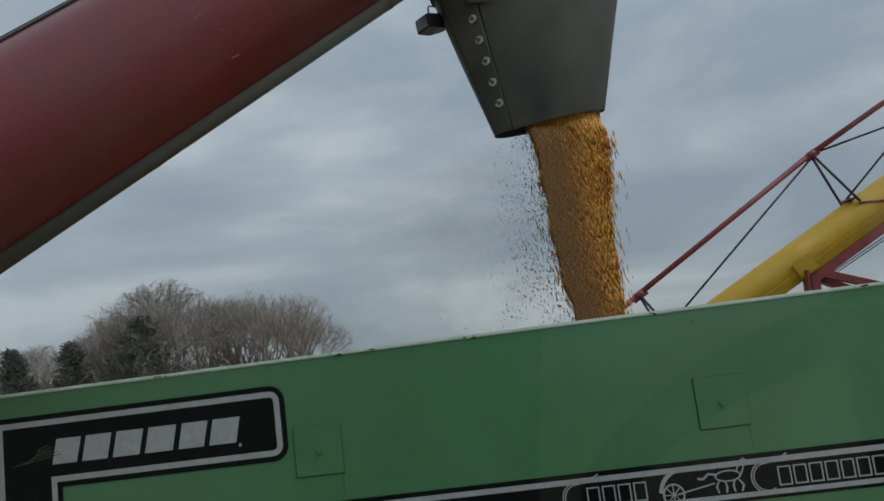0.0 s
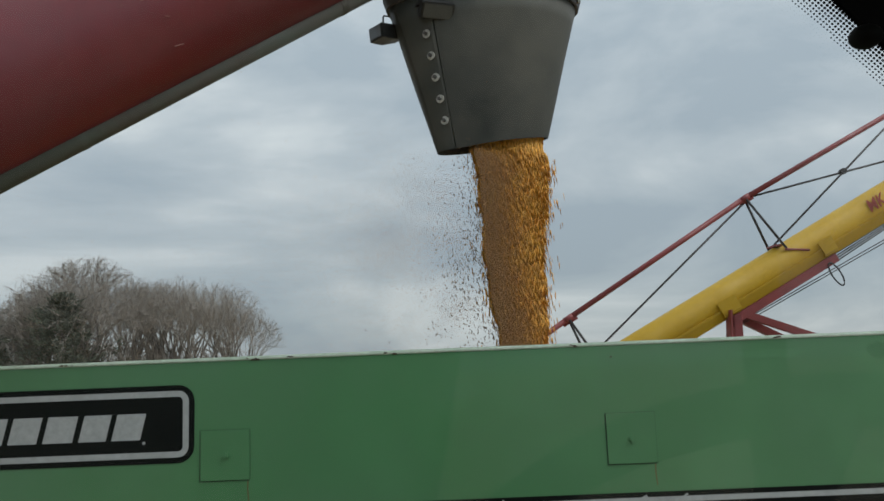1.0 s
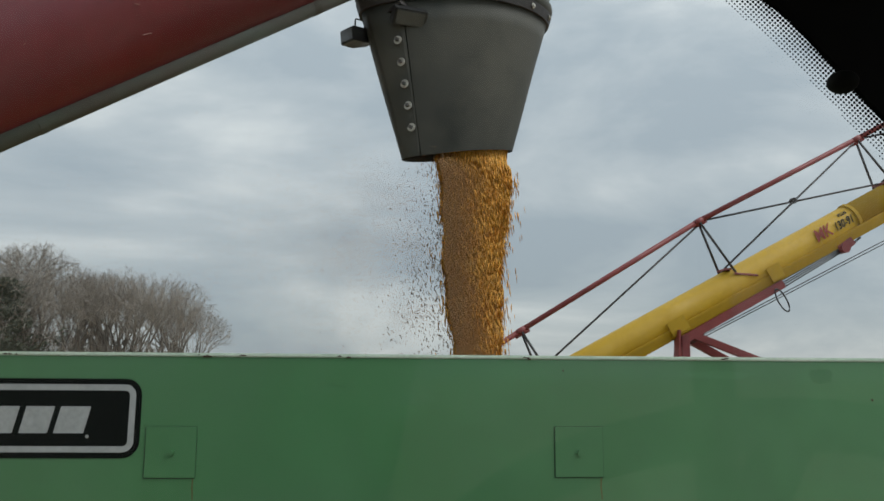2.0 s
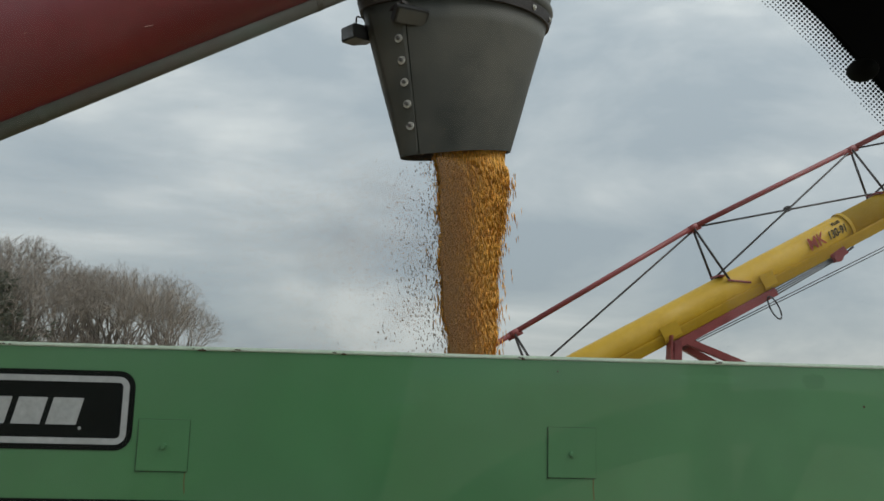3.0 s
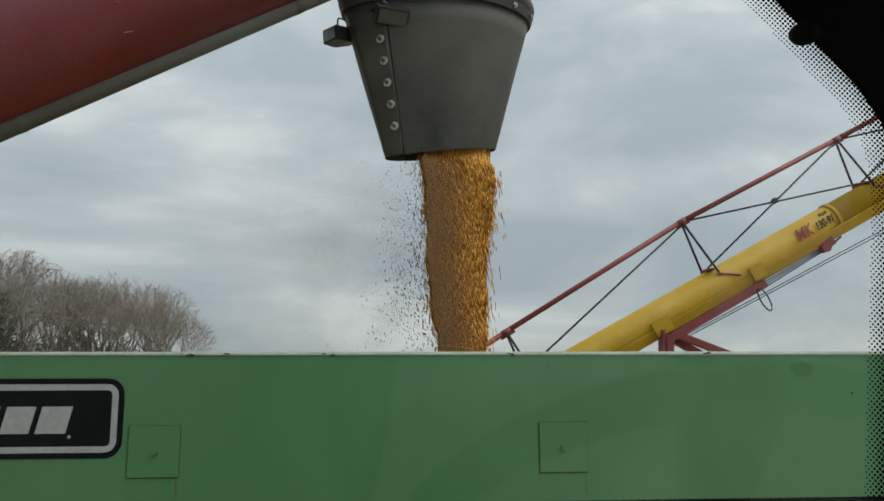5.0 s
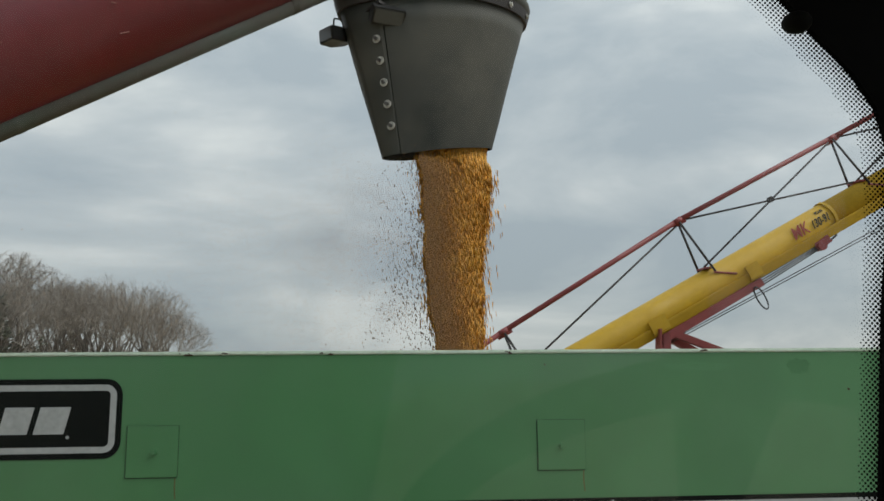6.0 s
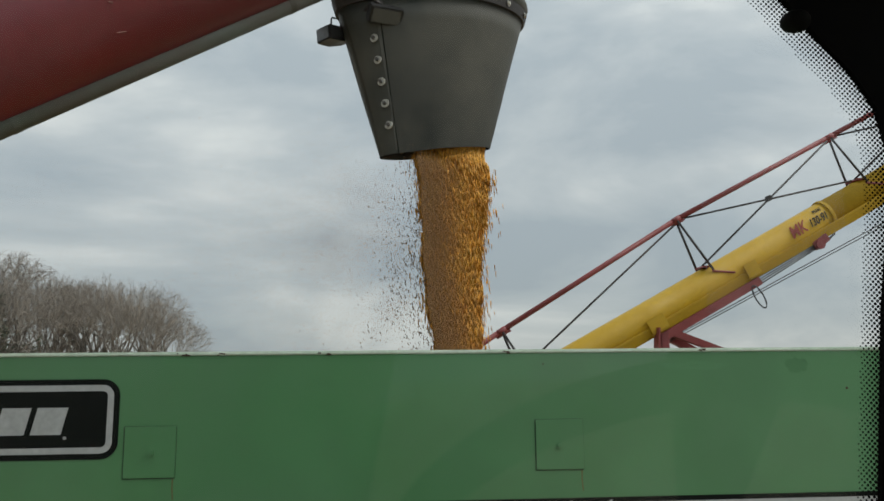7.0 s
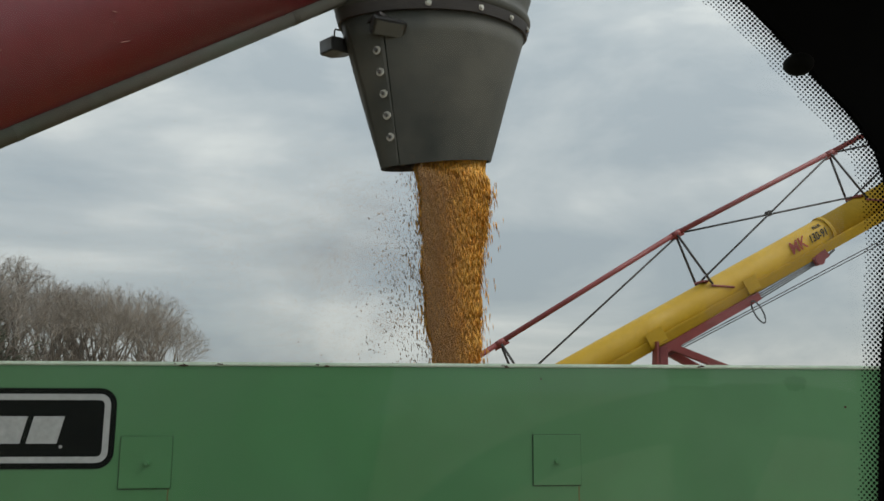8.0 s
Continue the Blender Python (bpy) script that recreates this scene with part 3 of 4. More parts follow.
put(part("lead", hose(bmesh.new(), [(-0.27, 2.95, 4.35), (-0.285, 2.95, 4.42), (-0.28, 2.97, 4.5), (-0.25, 3.0, 4.6)], 0.004), LAMP), lamp_a)
lamp_b = work_lamp((-0.118, 2.79, 4.335), (0.08, 2.2, 3.75), (0.132, 0.066, 0.08), "small black work lamp tilted down under the auger end")
put(part("bracket", beam(bmesh.new(), (-0.2, 2.84, 4.345), (-0.06, 2.81, 4.395), 0.045, 0.014), DARK_STEEL), lamp_b)
put(part("bolt", rod(bmesh.new(), (-0.165, 2.77, 4.36), (-0.165, 2.81, 4.36), 0.009), ZINC), lamp_b)
# ---- the yellow transport auger ----
YD = Vector((0.881, 0.029, 0.473)).normalized()
YC = Vector((0.048, 8.523, 2.057))
YH = Vector((YD.x, YD.y, 0)).normalized()
YN = Vector((YH.y, -YH.x, 0))
YU = YN.cross(YD) if YN.cross(YD).z > 0 else -YN.cross(YD)
YR = 0.165


def au(s, up=0.0, out_by=0.0):
    """A place on the yellow auger: along its tube, above its axis, and towards the wagon."""
    return YC + YD * s + YU * up + YN * out_by


grain_auger = thing("grain_auger", "tall yellow grain auger with a red truss and steel cables", "auger", at=(YC.x + 2.9, YC.y, 0))


def ya(name, bm, mat, label="", smooth=False, bevel=0.0):
    return put(part(name, bm, mat, None, label, smooth, bevel), grain_auger)


def y_ring(s, r, n=40):
    return [au(s, r * math.sin(i * math.tau / n), r * math.cos(i * math.tau / n)) for i in range(n)]


for s0, s1 in ((-4.1, 5.735), (5.74, 14.0)):
    ya("tube", loft(bmesh.new(), [y_ring(s0, YR), y_ring((s0 + s1) / 2, YR), y_ring(s1, YR)], True), YELLOW, "yellow painted tube", True)
ya("joint_ring", loft(bmesh.new(), [y_ring(5.72, YR), y_ring(5.72, YR + 0.016), y_ring(5.76, YR + 0.016), y_ring(5.76, YR)]), YELLOW)


def keel_bar():
    """The yellow channel under the tube."""
    return loft(bmesh.new(), [[au(s, u, o) for u, o in ((-0.1, -0.155), (-0.1, 0.155), (-0.118, 0.155), (-0.222, 0.115), (-0.222, -0.115), (-0.118, -0.155))] for s in (-3.5, 13.5)], True)


ya("keel", keel_bar(), YELLOW, "yellow channel along the underside", bevel=0.005)
ya("foot_hopper", rod(bmesh.new(), (au(-4.1).x, au(-4.1).y, 0.0), (au(-4.1).x, au(-4.1).y, 0.35), 0.5, 0.6, sides=24), YELLOW)
# red top chord and its kinks
tops = [(-0.9, 0.45), (1.68, 0.655), (4.1, 0.795), (6.33, 0.775), (8.6, 0.76), (11.0, 0.7), (13.0, 0.2)]
for (s0, u0), (s1, u1) in zip(tops, tops[1:]):
    ya("top_chord", rod(bmesh.new(), au(s0, u0), au(s1, u1), 0.03, sides=14), TRUSS_RED, "faded red steel chord", True)
ya("chord_end", rod(bmesh.new(), au(-0.9, 0.45), au(-3.0, 0.15), 0.03, sides=14), TRUSS_RED, "", True)
for s, u in tops[1:-1]:
    bm = rod(bmesh.new(), au(s - 0.05, u - 0.004), au(s + 0.05, u), 0.035, sides=14)
    beam(bm, au(s - 0.09, u - 0.035), au(s + 0.09, u - 0.03), 0.012, 0.05)
    ya("knuckle", bm, TRUSS_RED, "", True)
    for side in (-1, 1):
        f = s + (0.02 if side > 0 else -0.03)
        ya("post", rod(bmesh.new(), au(s, u - 0.02, 0.02 * side), au(f, 0.1, 0.15 * side), 0.014, sides=8), DARK_STEEL, "thin dark post", True)
        ya("post_foot", rod(bmesh.new(), au(f - 0.02, 0.1, 0.15 * side), au(f + 0.2, -0.04, 0.172 * side), 0.013, sides=8), TRUSS_RED)
    ya("saddle", beam(bmesh.new(), au(s - 0.02, 0.17, -0.12), au(s - 0.02, 0.17, 0.12), 0.07, 0.02), TRUSS_RED)
for i in range(2, 5):
    (s0, u0), (s1, u1) = tops[i], tops[i + 1]
    ya("cross_brace", rod(bmesh.new(), au(s0 + 0.1, u0 - 0.03), au(s1 - 0.04, 0.19), 0.0115, sides=8), DARK_STEEL, "thin dark brace", True)
    ya("cross_brace", rod(bmesh.new(), au(s0 - 0.02, 0.19, 0.03), au(s1 - 0.08, u1 - 0.03, 0.03), 0.0115, sides=8), DARK_STEEL, "thin dark brace", True)
    j = au(5.23 + (s0 - 4.1) * 1.0, 0.49, 0.015)
    ya("brace_joint", rod(bmesh.new(), j - YN * 0.03, j + YN * 0.03, 0.035, sides=12), DARK_STEEL)
ya("cross_brace", rod(bmesh.new(), au(4.05, 0.75), au(1.62, 0.17), 0.0115, sides=8), DARK_STEEL, "thin dark brace", True)
# brackets, lift beam and its pulley
for s, w in ((3.22, 0.11), (4.52, 0.085)):
    bm = beam(bmesh.new(), au(s - w, -0.1, 0.175), au(s + w, -0.1, 0.175), 0.012, 0.16)
    beam(bm, au(s - w, -0.19, 0.13), au(s + w, -0.19, 0.13), 0.1, 0.012)
    ya("bracket", bm, YELLOW, "yellow bracket plate", bevel=0.003)
ya("lift_beam", beam(bmesh.new(), au(3.16, -0.268, 0.1), au(4.56, -0.262, 0.1), 0.09, 0.095), TRUSS_RED, "red lift beam under the tube", bevel=0.006)
for off in (-0.04, -0.013, 0.013, 0.04):
    ya("ram_rod", rod(bmesh.new(), au(4.5, -0.265 + off, 0.1), au(5.42, -0.25 + off * 0.6, 0.1), 0.008, sides=8), CABLE, "", True)
bm = rod(bmesh.new(), au(5.42, -0.25, 0.03), au(5.42, -0.25, 0.16), 0.055, sides=18)
beam(bm, au(5.36, -0.24, 0.1), au(5.56, -0.215, 0.1), 0.07, 0.1)
ya("pulley", bm, TRUSS_RED, "small red pulley block")
for u in (-0.03, 0.05):
    ya("pin", rod(bmesh.new(), au(5.5, -0.23 + u, 0.12), au(5.66, -0.2 + u, 0.12), 0.012, sides=8), DARK_STEEL)
for o in (0.0, 0.04):
    ya("cable", rod(bmesh.new(), au(3.25, -0.325 - o * 0.6, 0.08), au(9.5, -0.5 - o, 0.08), 0.0055, sides=6), CABLE, "steel cable", True)
lp = [au(4.43 + 0.05 * math.sin(a), -0.27 - 0.14 * (1 - math.cos(a)), 0.16) for a in [i * math.tau / 18 for i in range(19)]]
ya("hose_loop", hose(bmesh.new(), lp, 0.009), LAMP, "black hydraulic hose loop", True)
# red undercarriage
pivot = au(3.25, -0.24, 0.1)
gx = pivot.x
for a, b in (((gx - 0.05, pivot.y, pivot.z), (gx - 0.25, pivot.y + 0.35, 0.45)), ((gx + 0.05, pivot.y, pivot.z + 0.03), (gx + 2.6, pivot.y - 0.15, 2.42)),
             ((gx + 0.02, pivot.y + 0.1, pivot.z), (gx + 2.0, pivot.y + 0.4, 2.4)), ((gx - 0.02, pivot.y - 0.1, pivot.z), (gx - 0.2, pivot.y - 0.5, 0.45)),
             ((gx + 2.6, pivot.y - 0.15, 2.42), (gx - 0.2, pivot.y - 0.5, 0.5)), ((gx + 2.0, pivot.y + 0.4, 2.4), (gx - 0.25, pivot.y + 0.35, 0.5))):
    ya("undercarriage_leg", beam(bmesh.new(), a, b, 0.08, 0.08), TRUSS_RED, "faded red steel leg", bevel=0.006)
ya("gusset", beam(bmesh.new(), (gx - 0.12, pivot.y - 0.08, pivot.z - 0.28), (gx - 0.1, pivot.y - 0.08, pivot.z + 0.06), 0.16, 0.02), TRUSS_RED)
for dy in (-1.1, 1.0):
    wheel((gx - 0.22, pivot.y + dy, 0.42), 0.42, 0.28, grain_auger)
ya("axle", beam(bmesh.new(), (gx - 0.22, pivot.y - 1.1, 0.46), (gx - 0.22, pivot.y + 1.0, 0.46), 0.1, 0.1), TRUSS_RED)


def lettering(text, s, up, size, mat, slant, wide):
    """Writing on the near flank of the tube."""
    cu = bpy.data.curves.new("lettering", "FONT")
    cu.body, cu.size, cu.extrude, cu.shear, cu.offset = text, size, 0.002, slant, size * 0.012
    ob = new("lettering", cu)
    ang = math.asin(max(-1, min(1, (up + size * 0.35) / YR)))
    nrm = YN * math.cos(ang) + YU * math.sin(ang)
    upv = YU * math.cos(ang) - YN * math.sin(ang)
    p = YC + YD * s + nrm * (YR + 0.004) - upv * size * 0.35
    m = Matrix((YD * wide, upv, nrm)).transposed().to_4x4()
    m.translation = p
    dg = bpy.context.evaluated_depsgraph_get()
    ob.matrix_world = m
    me = bpy.data.meshes.new_from_object(ob.evaluated_get(dg))
    for v in me.vertices:
        v.co = m @ v.co
    bpy.data.objects.remove(ob)
    me.materials.clear()
    me.materials.append(mat)
    put(tagged(new("lettering", me), "painted model lettering"), grain_auger)


lettering("MK", 5.14, -0.045, 0.2, DECAL_RED, 0.25, 0.78)
lettering("130-91", 5.41, -0.035, 0.135, DECAL_DARK, 0.3, 0.68)
lettering("PLUS", 5.54, 0.082, 0.06, DECAL_DARK, 0.2, 0.85)

# ---- falling grain ----
rng = np.random.default_rng(7)


def stream_bounds(z):
    """Left and right of the dense stream, by height."""
    f = (z - 3.0) / 0.86
    left = 0.092 - 0.076 * min(1, max(0, f)) + 0.008 * math.sin(9 * z) + 0.004 * math.sin(31 * z)
    right = 0.276 + 0.046 * max(0, f) ** 1.3 - 0.014 * math.exp(-((f - 0.3) / 0.16) ** 2) + 0.008 * math.sin(12 * z + 1) + 0.004 * math.sin(37 * z)
    return left, right


kernel_v = np.array([(0, 0, -0.0062), (0.0042, 0.0018, 0.001), (-0.0042, 0.0018, 0.001), (0, -0.0026, 0.001), (0.003, 0, 0.0055), (-0.003, 0, 0.0055)])
kernel_f = [(0, 2, 1), (0, 3, 2), (0, 1, 3), (1, 2, 5), (1, 5, 4), (2, 3, 5), (3, 1, 4), (3, 4, 5)]


def scatter(name, points, verts, faces, mat, stretch_z, sizes, label, category, lean=0.09):
    """Many small loose pieces as one mesh, each turned its own way."""
    n = len(points)
    ang = rng.uniform(0, math.tau, (n, 3)) * np.array([1.0, lean, lean])
    ca, sa = np.cos(ang), np.sin(ang)
    v = np.repeat(verts[None], n, 0) * sizes[:, None, None]
    v[:, :, 2] *= stretch_z
    x, y, z = v[:, :, 0].copy(), v[:, :, 1].copy(), v[:, :, 2].copy()
    x, y = x * ca[:, :1] - y * sa[:, :1], x * sa[:, :1] + y * ca[:, :1]
    y, z = y * ca[:, 1:2] - z * sa[:, 1:2], y * sa[:, 1:2] + z * ca[:, 1:2]
    x, z = x * ca[:, 2:3] - z * sa[:, 2:3], x * sa[:, 2:3] + z * ca[:, 2:3]
    co = np.stack((x, y, z), 2) + points[:, None, :]
    k = len(verts)
    fa = np.array(faces)[None] + (np.arange(n) * k)[:, None, None]
    me = bpy.data.meshes.new(name)
    me.vertices.add(n * k)
    me.vertices.foreach_set("co", co.reshape(-1))
    nf = n * len(faces)
    me.loops.add(nf * 3)
    me.loops.foreach_set("vertex_index", fa.reshape(-1).astype(np.int32))
    me.polygons.add(nf)
    me.polygons.foreach_set("loop_start", np.arange(nf, dtype=np.int32) * 3)
    me.update(calc_edges=True)
    me.materials.append(mat)
    return tagged(new(name, me), label, category, kind="stuff")


pts, size = [], []
SY = BY
for i in range(92000):
    z = rng.uniform(2.75, 3.95)
    l, r = stream_bounds(z)
    c, w = (l + r) / 2, (r - l) / 2
    a = rng.uniform(0, math.tau)
    # the upwind flank is clean and thick with kernels, the lee flank thinner
    if math.cos(a) < 0.1 and rng.random() < 0.45:
        continue
    lump = 0.035 * noise.noise((3 * math.cos(a), 3 * math.sin(a), 7 * z))
    rad = 1.0 + lump + rng.normal(0, 0.05) + (rng.exponential(0.1) if rng.random() < 0.08 and z < 3.8 else 0)
    if z > 3.82:
        rad = min(rad, 1.0)
    x = c + w * rad * math.cos(a)
    y = SY + 0.075 * rad * math.sin(a) + 0.5 * (x - BX)
    pts.append((x, y, z))
    size.append(rng.uniform(0.38, 0.68))
# looser kernels and bits of cob blown off the stream
loose, loose_size = [], []
for i in range(1800):
    z = 2.95 + 0.9 * rng.beta(1.3, 1.5)
    l, r = stream_bounds(z)
    x = l + 0.015 - rng.exponential(0.03 + 0.085 * (3.86 - z))
    p = (x, SY + rng.normal(0, 0.07) + 0.5 * (x - BX), z)
    loose.append(p)
    loose_size.append(rng.uniform(0.24, 0.58))
for i in range(130):
    z = rng.uniform(2.9, 3.75)
    l, r = stream_bounds(z)
    pts.append((r + rng.exponential(0.022), SY + rng.normal(0.08, 0.05), z))
    size.append(rng.uniform(0.38, 0.65))
scatter("falling_corn", np.array(pts), kernel_v, kernel_f, CORN, 5.6, np.array(size), "golden corn kernels pouring from the boot", "corn", 0.028)
scatter("loose_chaff", np.array(loose), kernel_v, kernel_f, LOOSE, 2.0, np.array(loose_size), "bits of cob and husk blown off the corn", "chaff")
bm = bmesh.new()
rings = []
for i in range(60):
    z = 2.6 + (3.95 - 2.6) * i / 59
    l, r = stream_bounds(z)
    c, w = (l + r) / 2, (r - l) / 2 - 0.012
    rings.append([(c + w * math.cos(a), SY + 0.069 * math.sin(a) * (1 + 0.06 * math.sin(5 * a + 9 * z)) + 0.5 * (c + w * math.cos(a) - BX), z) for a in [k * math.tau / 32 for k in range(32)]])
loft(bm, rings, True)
tagged(part("corn_stream", bm, CORE, smooth=True), "dense core of the pouring corn stream, darkened as shade between kernels", "corn", kind="stuff")
# heap in the wagon under the stream
bm = bmesh.new()
n = 40
grid = [[bm.verts.new((X0 + 0.03 + (X1 - X0 - 0.06) * i / n, FACE + 0.03 + (DEEP - 0.06) * j / n,
                       2.82 - 0.28 * math.hypot(X0 + (X1 - X0) * i / n - 0.15, FACE + DEEP * j / n - SY) + 0.02 * noise.noise((i * 0.4, j * 0.4, 0)))) for j in range(n + 1)] for i in range(n + 1)]
for i in range(n):
    for j in range(n):
        bm.faces.new((grid[i][j], grid[i + 1][j], grid[i + 1][j + 1], grid[i][j + 1]))
# the heap shares the core's shade-darkened colour
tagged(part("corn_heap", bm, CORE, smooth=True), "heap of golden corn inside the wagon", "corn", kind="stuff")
# dust and chaff drifting off the stream with the wind
flake_v = np.array([(0.0009, 0, -0.0006), (-0.0008, 0.0006, -0.0005), (-0.0003, -0.0009, -0.0004), (0.0, 0.0, 0.0012)])
flake_f = [(0, 1, 2), (0, 3, 1), (1, 3, 2), (2, 3, 0)]
dp, ds = [], []
for i in range(64):
    cx, cy, cz = -0.02 - rng.exponential(0.42), SY + rng.normal(0, 0.12), 3.45 + rng.normal(0, 0.17)
    sx = 0.05 + 0.12 * min(1, abs(cx))
    for k in range(1700):
        dp.append((cx + rng.normal(0, sx), cy + rng.normal(0, 0.1), cz + rng.normal(0, sx * 0.6)))
        ds.append(rng.uniform(0.35, 0.8))
for i in range(45000):
    x = rng.uniform(-2.1, 0.0)
    dp.append((x, SY + rng.normal(0, 0.3), 2.95 + 0.9 * rng.beta(1.4, 1.6)))
    ds.append(rng.uniform(0.3, 0.7))
for i in range(170000):
    z = rng.uniform(3.0, 3.79)
    l, r = stream_bounds(z)
    x = l + min(r - l - 0.01, abs(rng.normal(0, 0.075))) - 0.012
    dp.append((x, SY - 0.08 - abs(rng.normal(0, 0.05)) + 0.5 * (x - BX), z))
    ds.append(rng.uniform(0.45, 0.9))
for i in range(120):
    dp.append((rng.uniform(-1.6, 0.1), SY + rng.normal(0, 0.4), rng.uniform(3.1, 4.0)))
    ds.append(rng.uniform(0.8, 2.6))
scatter("chaff_dust", np.array(dp), flake_v, flake_f, CHAFF, 1.0, np.array(ds), "tan dust and chaff blowing off the corn", "dust")


# ---- trees ----
def bare_tree(seed, height, width, base, label):
    """A leafless tree of that height and crown width: trunk and limbs as one part, twigs as another."""
    r = random.Random(seed)
    limbs, twigs = ([], []), ([], [])

    def seg(store, a, b, ra, rb, n):
        vs, fs_ = store
        q = (b - a).to_track_quat("Z", "Y")
        i0 = len(vs)
        for p, rr in ((a, ra), (b, rb)):
            for k in range(n):
                t = k * math.tau / n
                vs.append(p + q @ Vector((rr * math.cos(t), rr * math.sin(t), 0)))
        for k in range(n):
            fs_.append((i0 + k, i0 + (k + 1) % n, i0 + n + (k + 1) % n, i0 + n + k))

    def shoot(p, d, length, rad):
        for i in range(3):
            d = (d + Vector((r.gauss(0, 0.07), r.gauss(0, 0.07), 0.05))).normalized()
            q = p + d * length / 3
            seg(twigs, p, q, rad, rad * 0.7, 3)
            p, rad = q, rad * 0.7

    def grow(p, d, length, rad, depth):
        steps = 3
        for i in range(steps):
            d = (d + Vector((r.gauss(0, 0.06), r.gauss(0, 0.06), 0.06 + r.gauss(0, 0.04)))).normalized()
            q = p + d * (length / steps)
            seg(limbs if depth < 3 else twigs, p, q, rad, rad * 0.88, 6 if depth < 3 else 3)
            p, rad = q, rad * 0.88
            if depth >= 2:
                for k in range(1 if depth < 3 else 2):
                    e = (d + Vector((r.gauss(0, 0.42), r.gauss(0, 0.42), r.gauss(0.15, 0.15)))).normalized()
                    shoot(p, e, length * r.uniform(0.35, 0.75), max(0.004, rad * 0.2))
        if depth < 5:
            n = (6, 3, 3, 3, 2)[depth]
            spin = r.uniform(0, math.tau)
            for i in range(n):
                a = spin + (i + r.uniform(-0.25, 0.25)) * math.tau / n
                k = r.uniform(0.25, 0.55) if depth else r.uniform(0.12, 0.75)
                e = (d + Vector((k * math.cos(a), k * math.sin(a), 0.06))).normalized()
                grow(p, e, length * r.uniform(0.7, 0.92), max(0.007, rad * r.uniform(0.5, 0.66)), depth + 1)

    t = thing("bare_tree", label, "tree", "bare trees behind the wagon", at=base)
    grow(Vector((0, 0, 0)), Vector((0, 0, 1)), 1.9, 0.25, 0)
    every = limbs[0] + twigs[0]
    top = sorted(v.z for v in every)[int(len(every) * 0.97)]
    wide = sorted(abs(v.x) for v in every)[int(len(every) * 0.985)] * 2

    def fit_to(v):
        k = width / wide
        rho = min(1.3, math.hypot(v.x, v.y) * k / (width / 2))
        f = v.z / top
        if f > 0.85:
            f = 0.85 + 0.15 * math.tanh((f - 0.85) / 0.15)
        return Vector(base) + Vector((v.x * k, v.y * k, height * f * (1.0 - 0.3 * rho * rho)))

    put(link_mesh("trunk", [fit_to(v) for v in limbs[0]], limbs[1], BARK, smooth=True), t)
    put(link_mesh("crown", [fit_to(v) for v in twigs[0]], twigs[1], TWIG, label="grey-brown leafless twigs"), t)
    return t


def conifer(seed, height, wide, base, label):
    r = random.Random(seed)
    t = thing("conifer", label, "tree", "conifers behind the wagon", at=base)
    b = Vector(base)
    put(part("trunk", rod(bmesh.new(), b, b + Vector((0, 0, height)), height * 0.02, 0.02, 8), BARK), t)
    vs, fs_ = [], []
    for i in range(150):
        # each bough is a limb that carries tufts of needles towards its tip
        f = r.random() ** 0.8
        z = height * (0.2 + 0.78 * f)
        reach = height * wide * (1 - f) ** 0.75 * r.uniform(0.35, 1.1) + 0.25
        a = r.uniform(0, math.tau)
        tip = Vector((reach * math.cos(a), reach * math.sin(a), r.uniform(0.0, 0.3) * reach))
        for k in range(34):
            u = r.uniform(0.3, 1.0)
            c = b + Vector((0, 0, z)) + tip * u + Vector((r.gauss(0, 0.22), r.gauss(0, 0.22), r.gauss(0, 0.13)))
            d = (tip.normalized() * 0.6 + Vector((r.gauss(0, 0.5), r.gauss(0, 0.5), abs(r.gauss(0.3, 0.4))))).normalized() * r.uniform(0.15, 0.38)
            e = Vector((r.gauss(0, 1), r.gauss(0, 1), r.gauss(0, 1))).normalized() * 0.05
            i0 = len(vs)
            vs += [c - d * 0.4 + e, c - d * 0.4 - e, c + d, c + Vector((0, 0, 0.06))]
            fs_ += [(i0, i0 + 1, i0 + 2), (i0, i0 + 3, i0 + 2), (i0 + 1, i0 + 2, i0 + 3)]
    put(link_mesh("crown", vs, fs_, NEEDLE, label="dark green needled boughs"), t)
    return t


TREES = [bare_tree(14, 12.9, 11.2, (-27.2, 60, 0), "tall leafless tree with a rounded twiggy crown"),
         bare_tree(23, 11.2, 8.5, (-20.8, 61, 0), "leafless tree with upswept grey-brown branches"),
         bare_tree(37, 9.6, 8.5, (-16.0, 60, 0), "broad leafless tree with fine spreading twigs")]
for i, x, y, s, turn in ((0, -31.4, 61, 0.84, 70), (1, -33.4, 62, 0.86, 220), (2, -29.0, 58, 1.2, 150), (1, -26.0, 57, 0.98, 12), (1, -23.8, 59, 0.97, 130), (2, -22.2, 65, 1.2, 40), (2, -18.6, 58, 1.1, 200), (0, -35.2, 66, 0.68, 160),
                         (2, -25.4, 66, 1.3, 20), (1, -18.2, 66, 1.0, 300), (2, -15.8, 62, 0.93, 110), (1, -38.5, 70, 0.8, 15), (2, -29.6, 61, 1.15, 310),
                         (0, -46, 74, 0.8, 44), (1, -52, 66, 1.0, 82), (0, -24.6, 68, 0.9, 66)):
    copy_thing(TREES[i], pose(x, y, 0, 0, 0, turn) @ Matrix.Scale(s, 4))
conifer(3, 9.1, 0.6, (-26.6, 55, 0), "dark green conifer among the bare trees")
conifer(8, 8.0, 0.3, (-32.4, 56, 0), "small dark green conifer")
conifer(9, 8.2, 0.3, (-37.6, 57, 0), "dark green conifer standing apart")
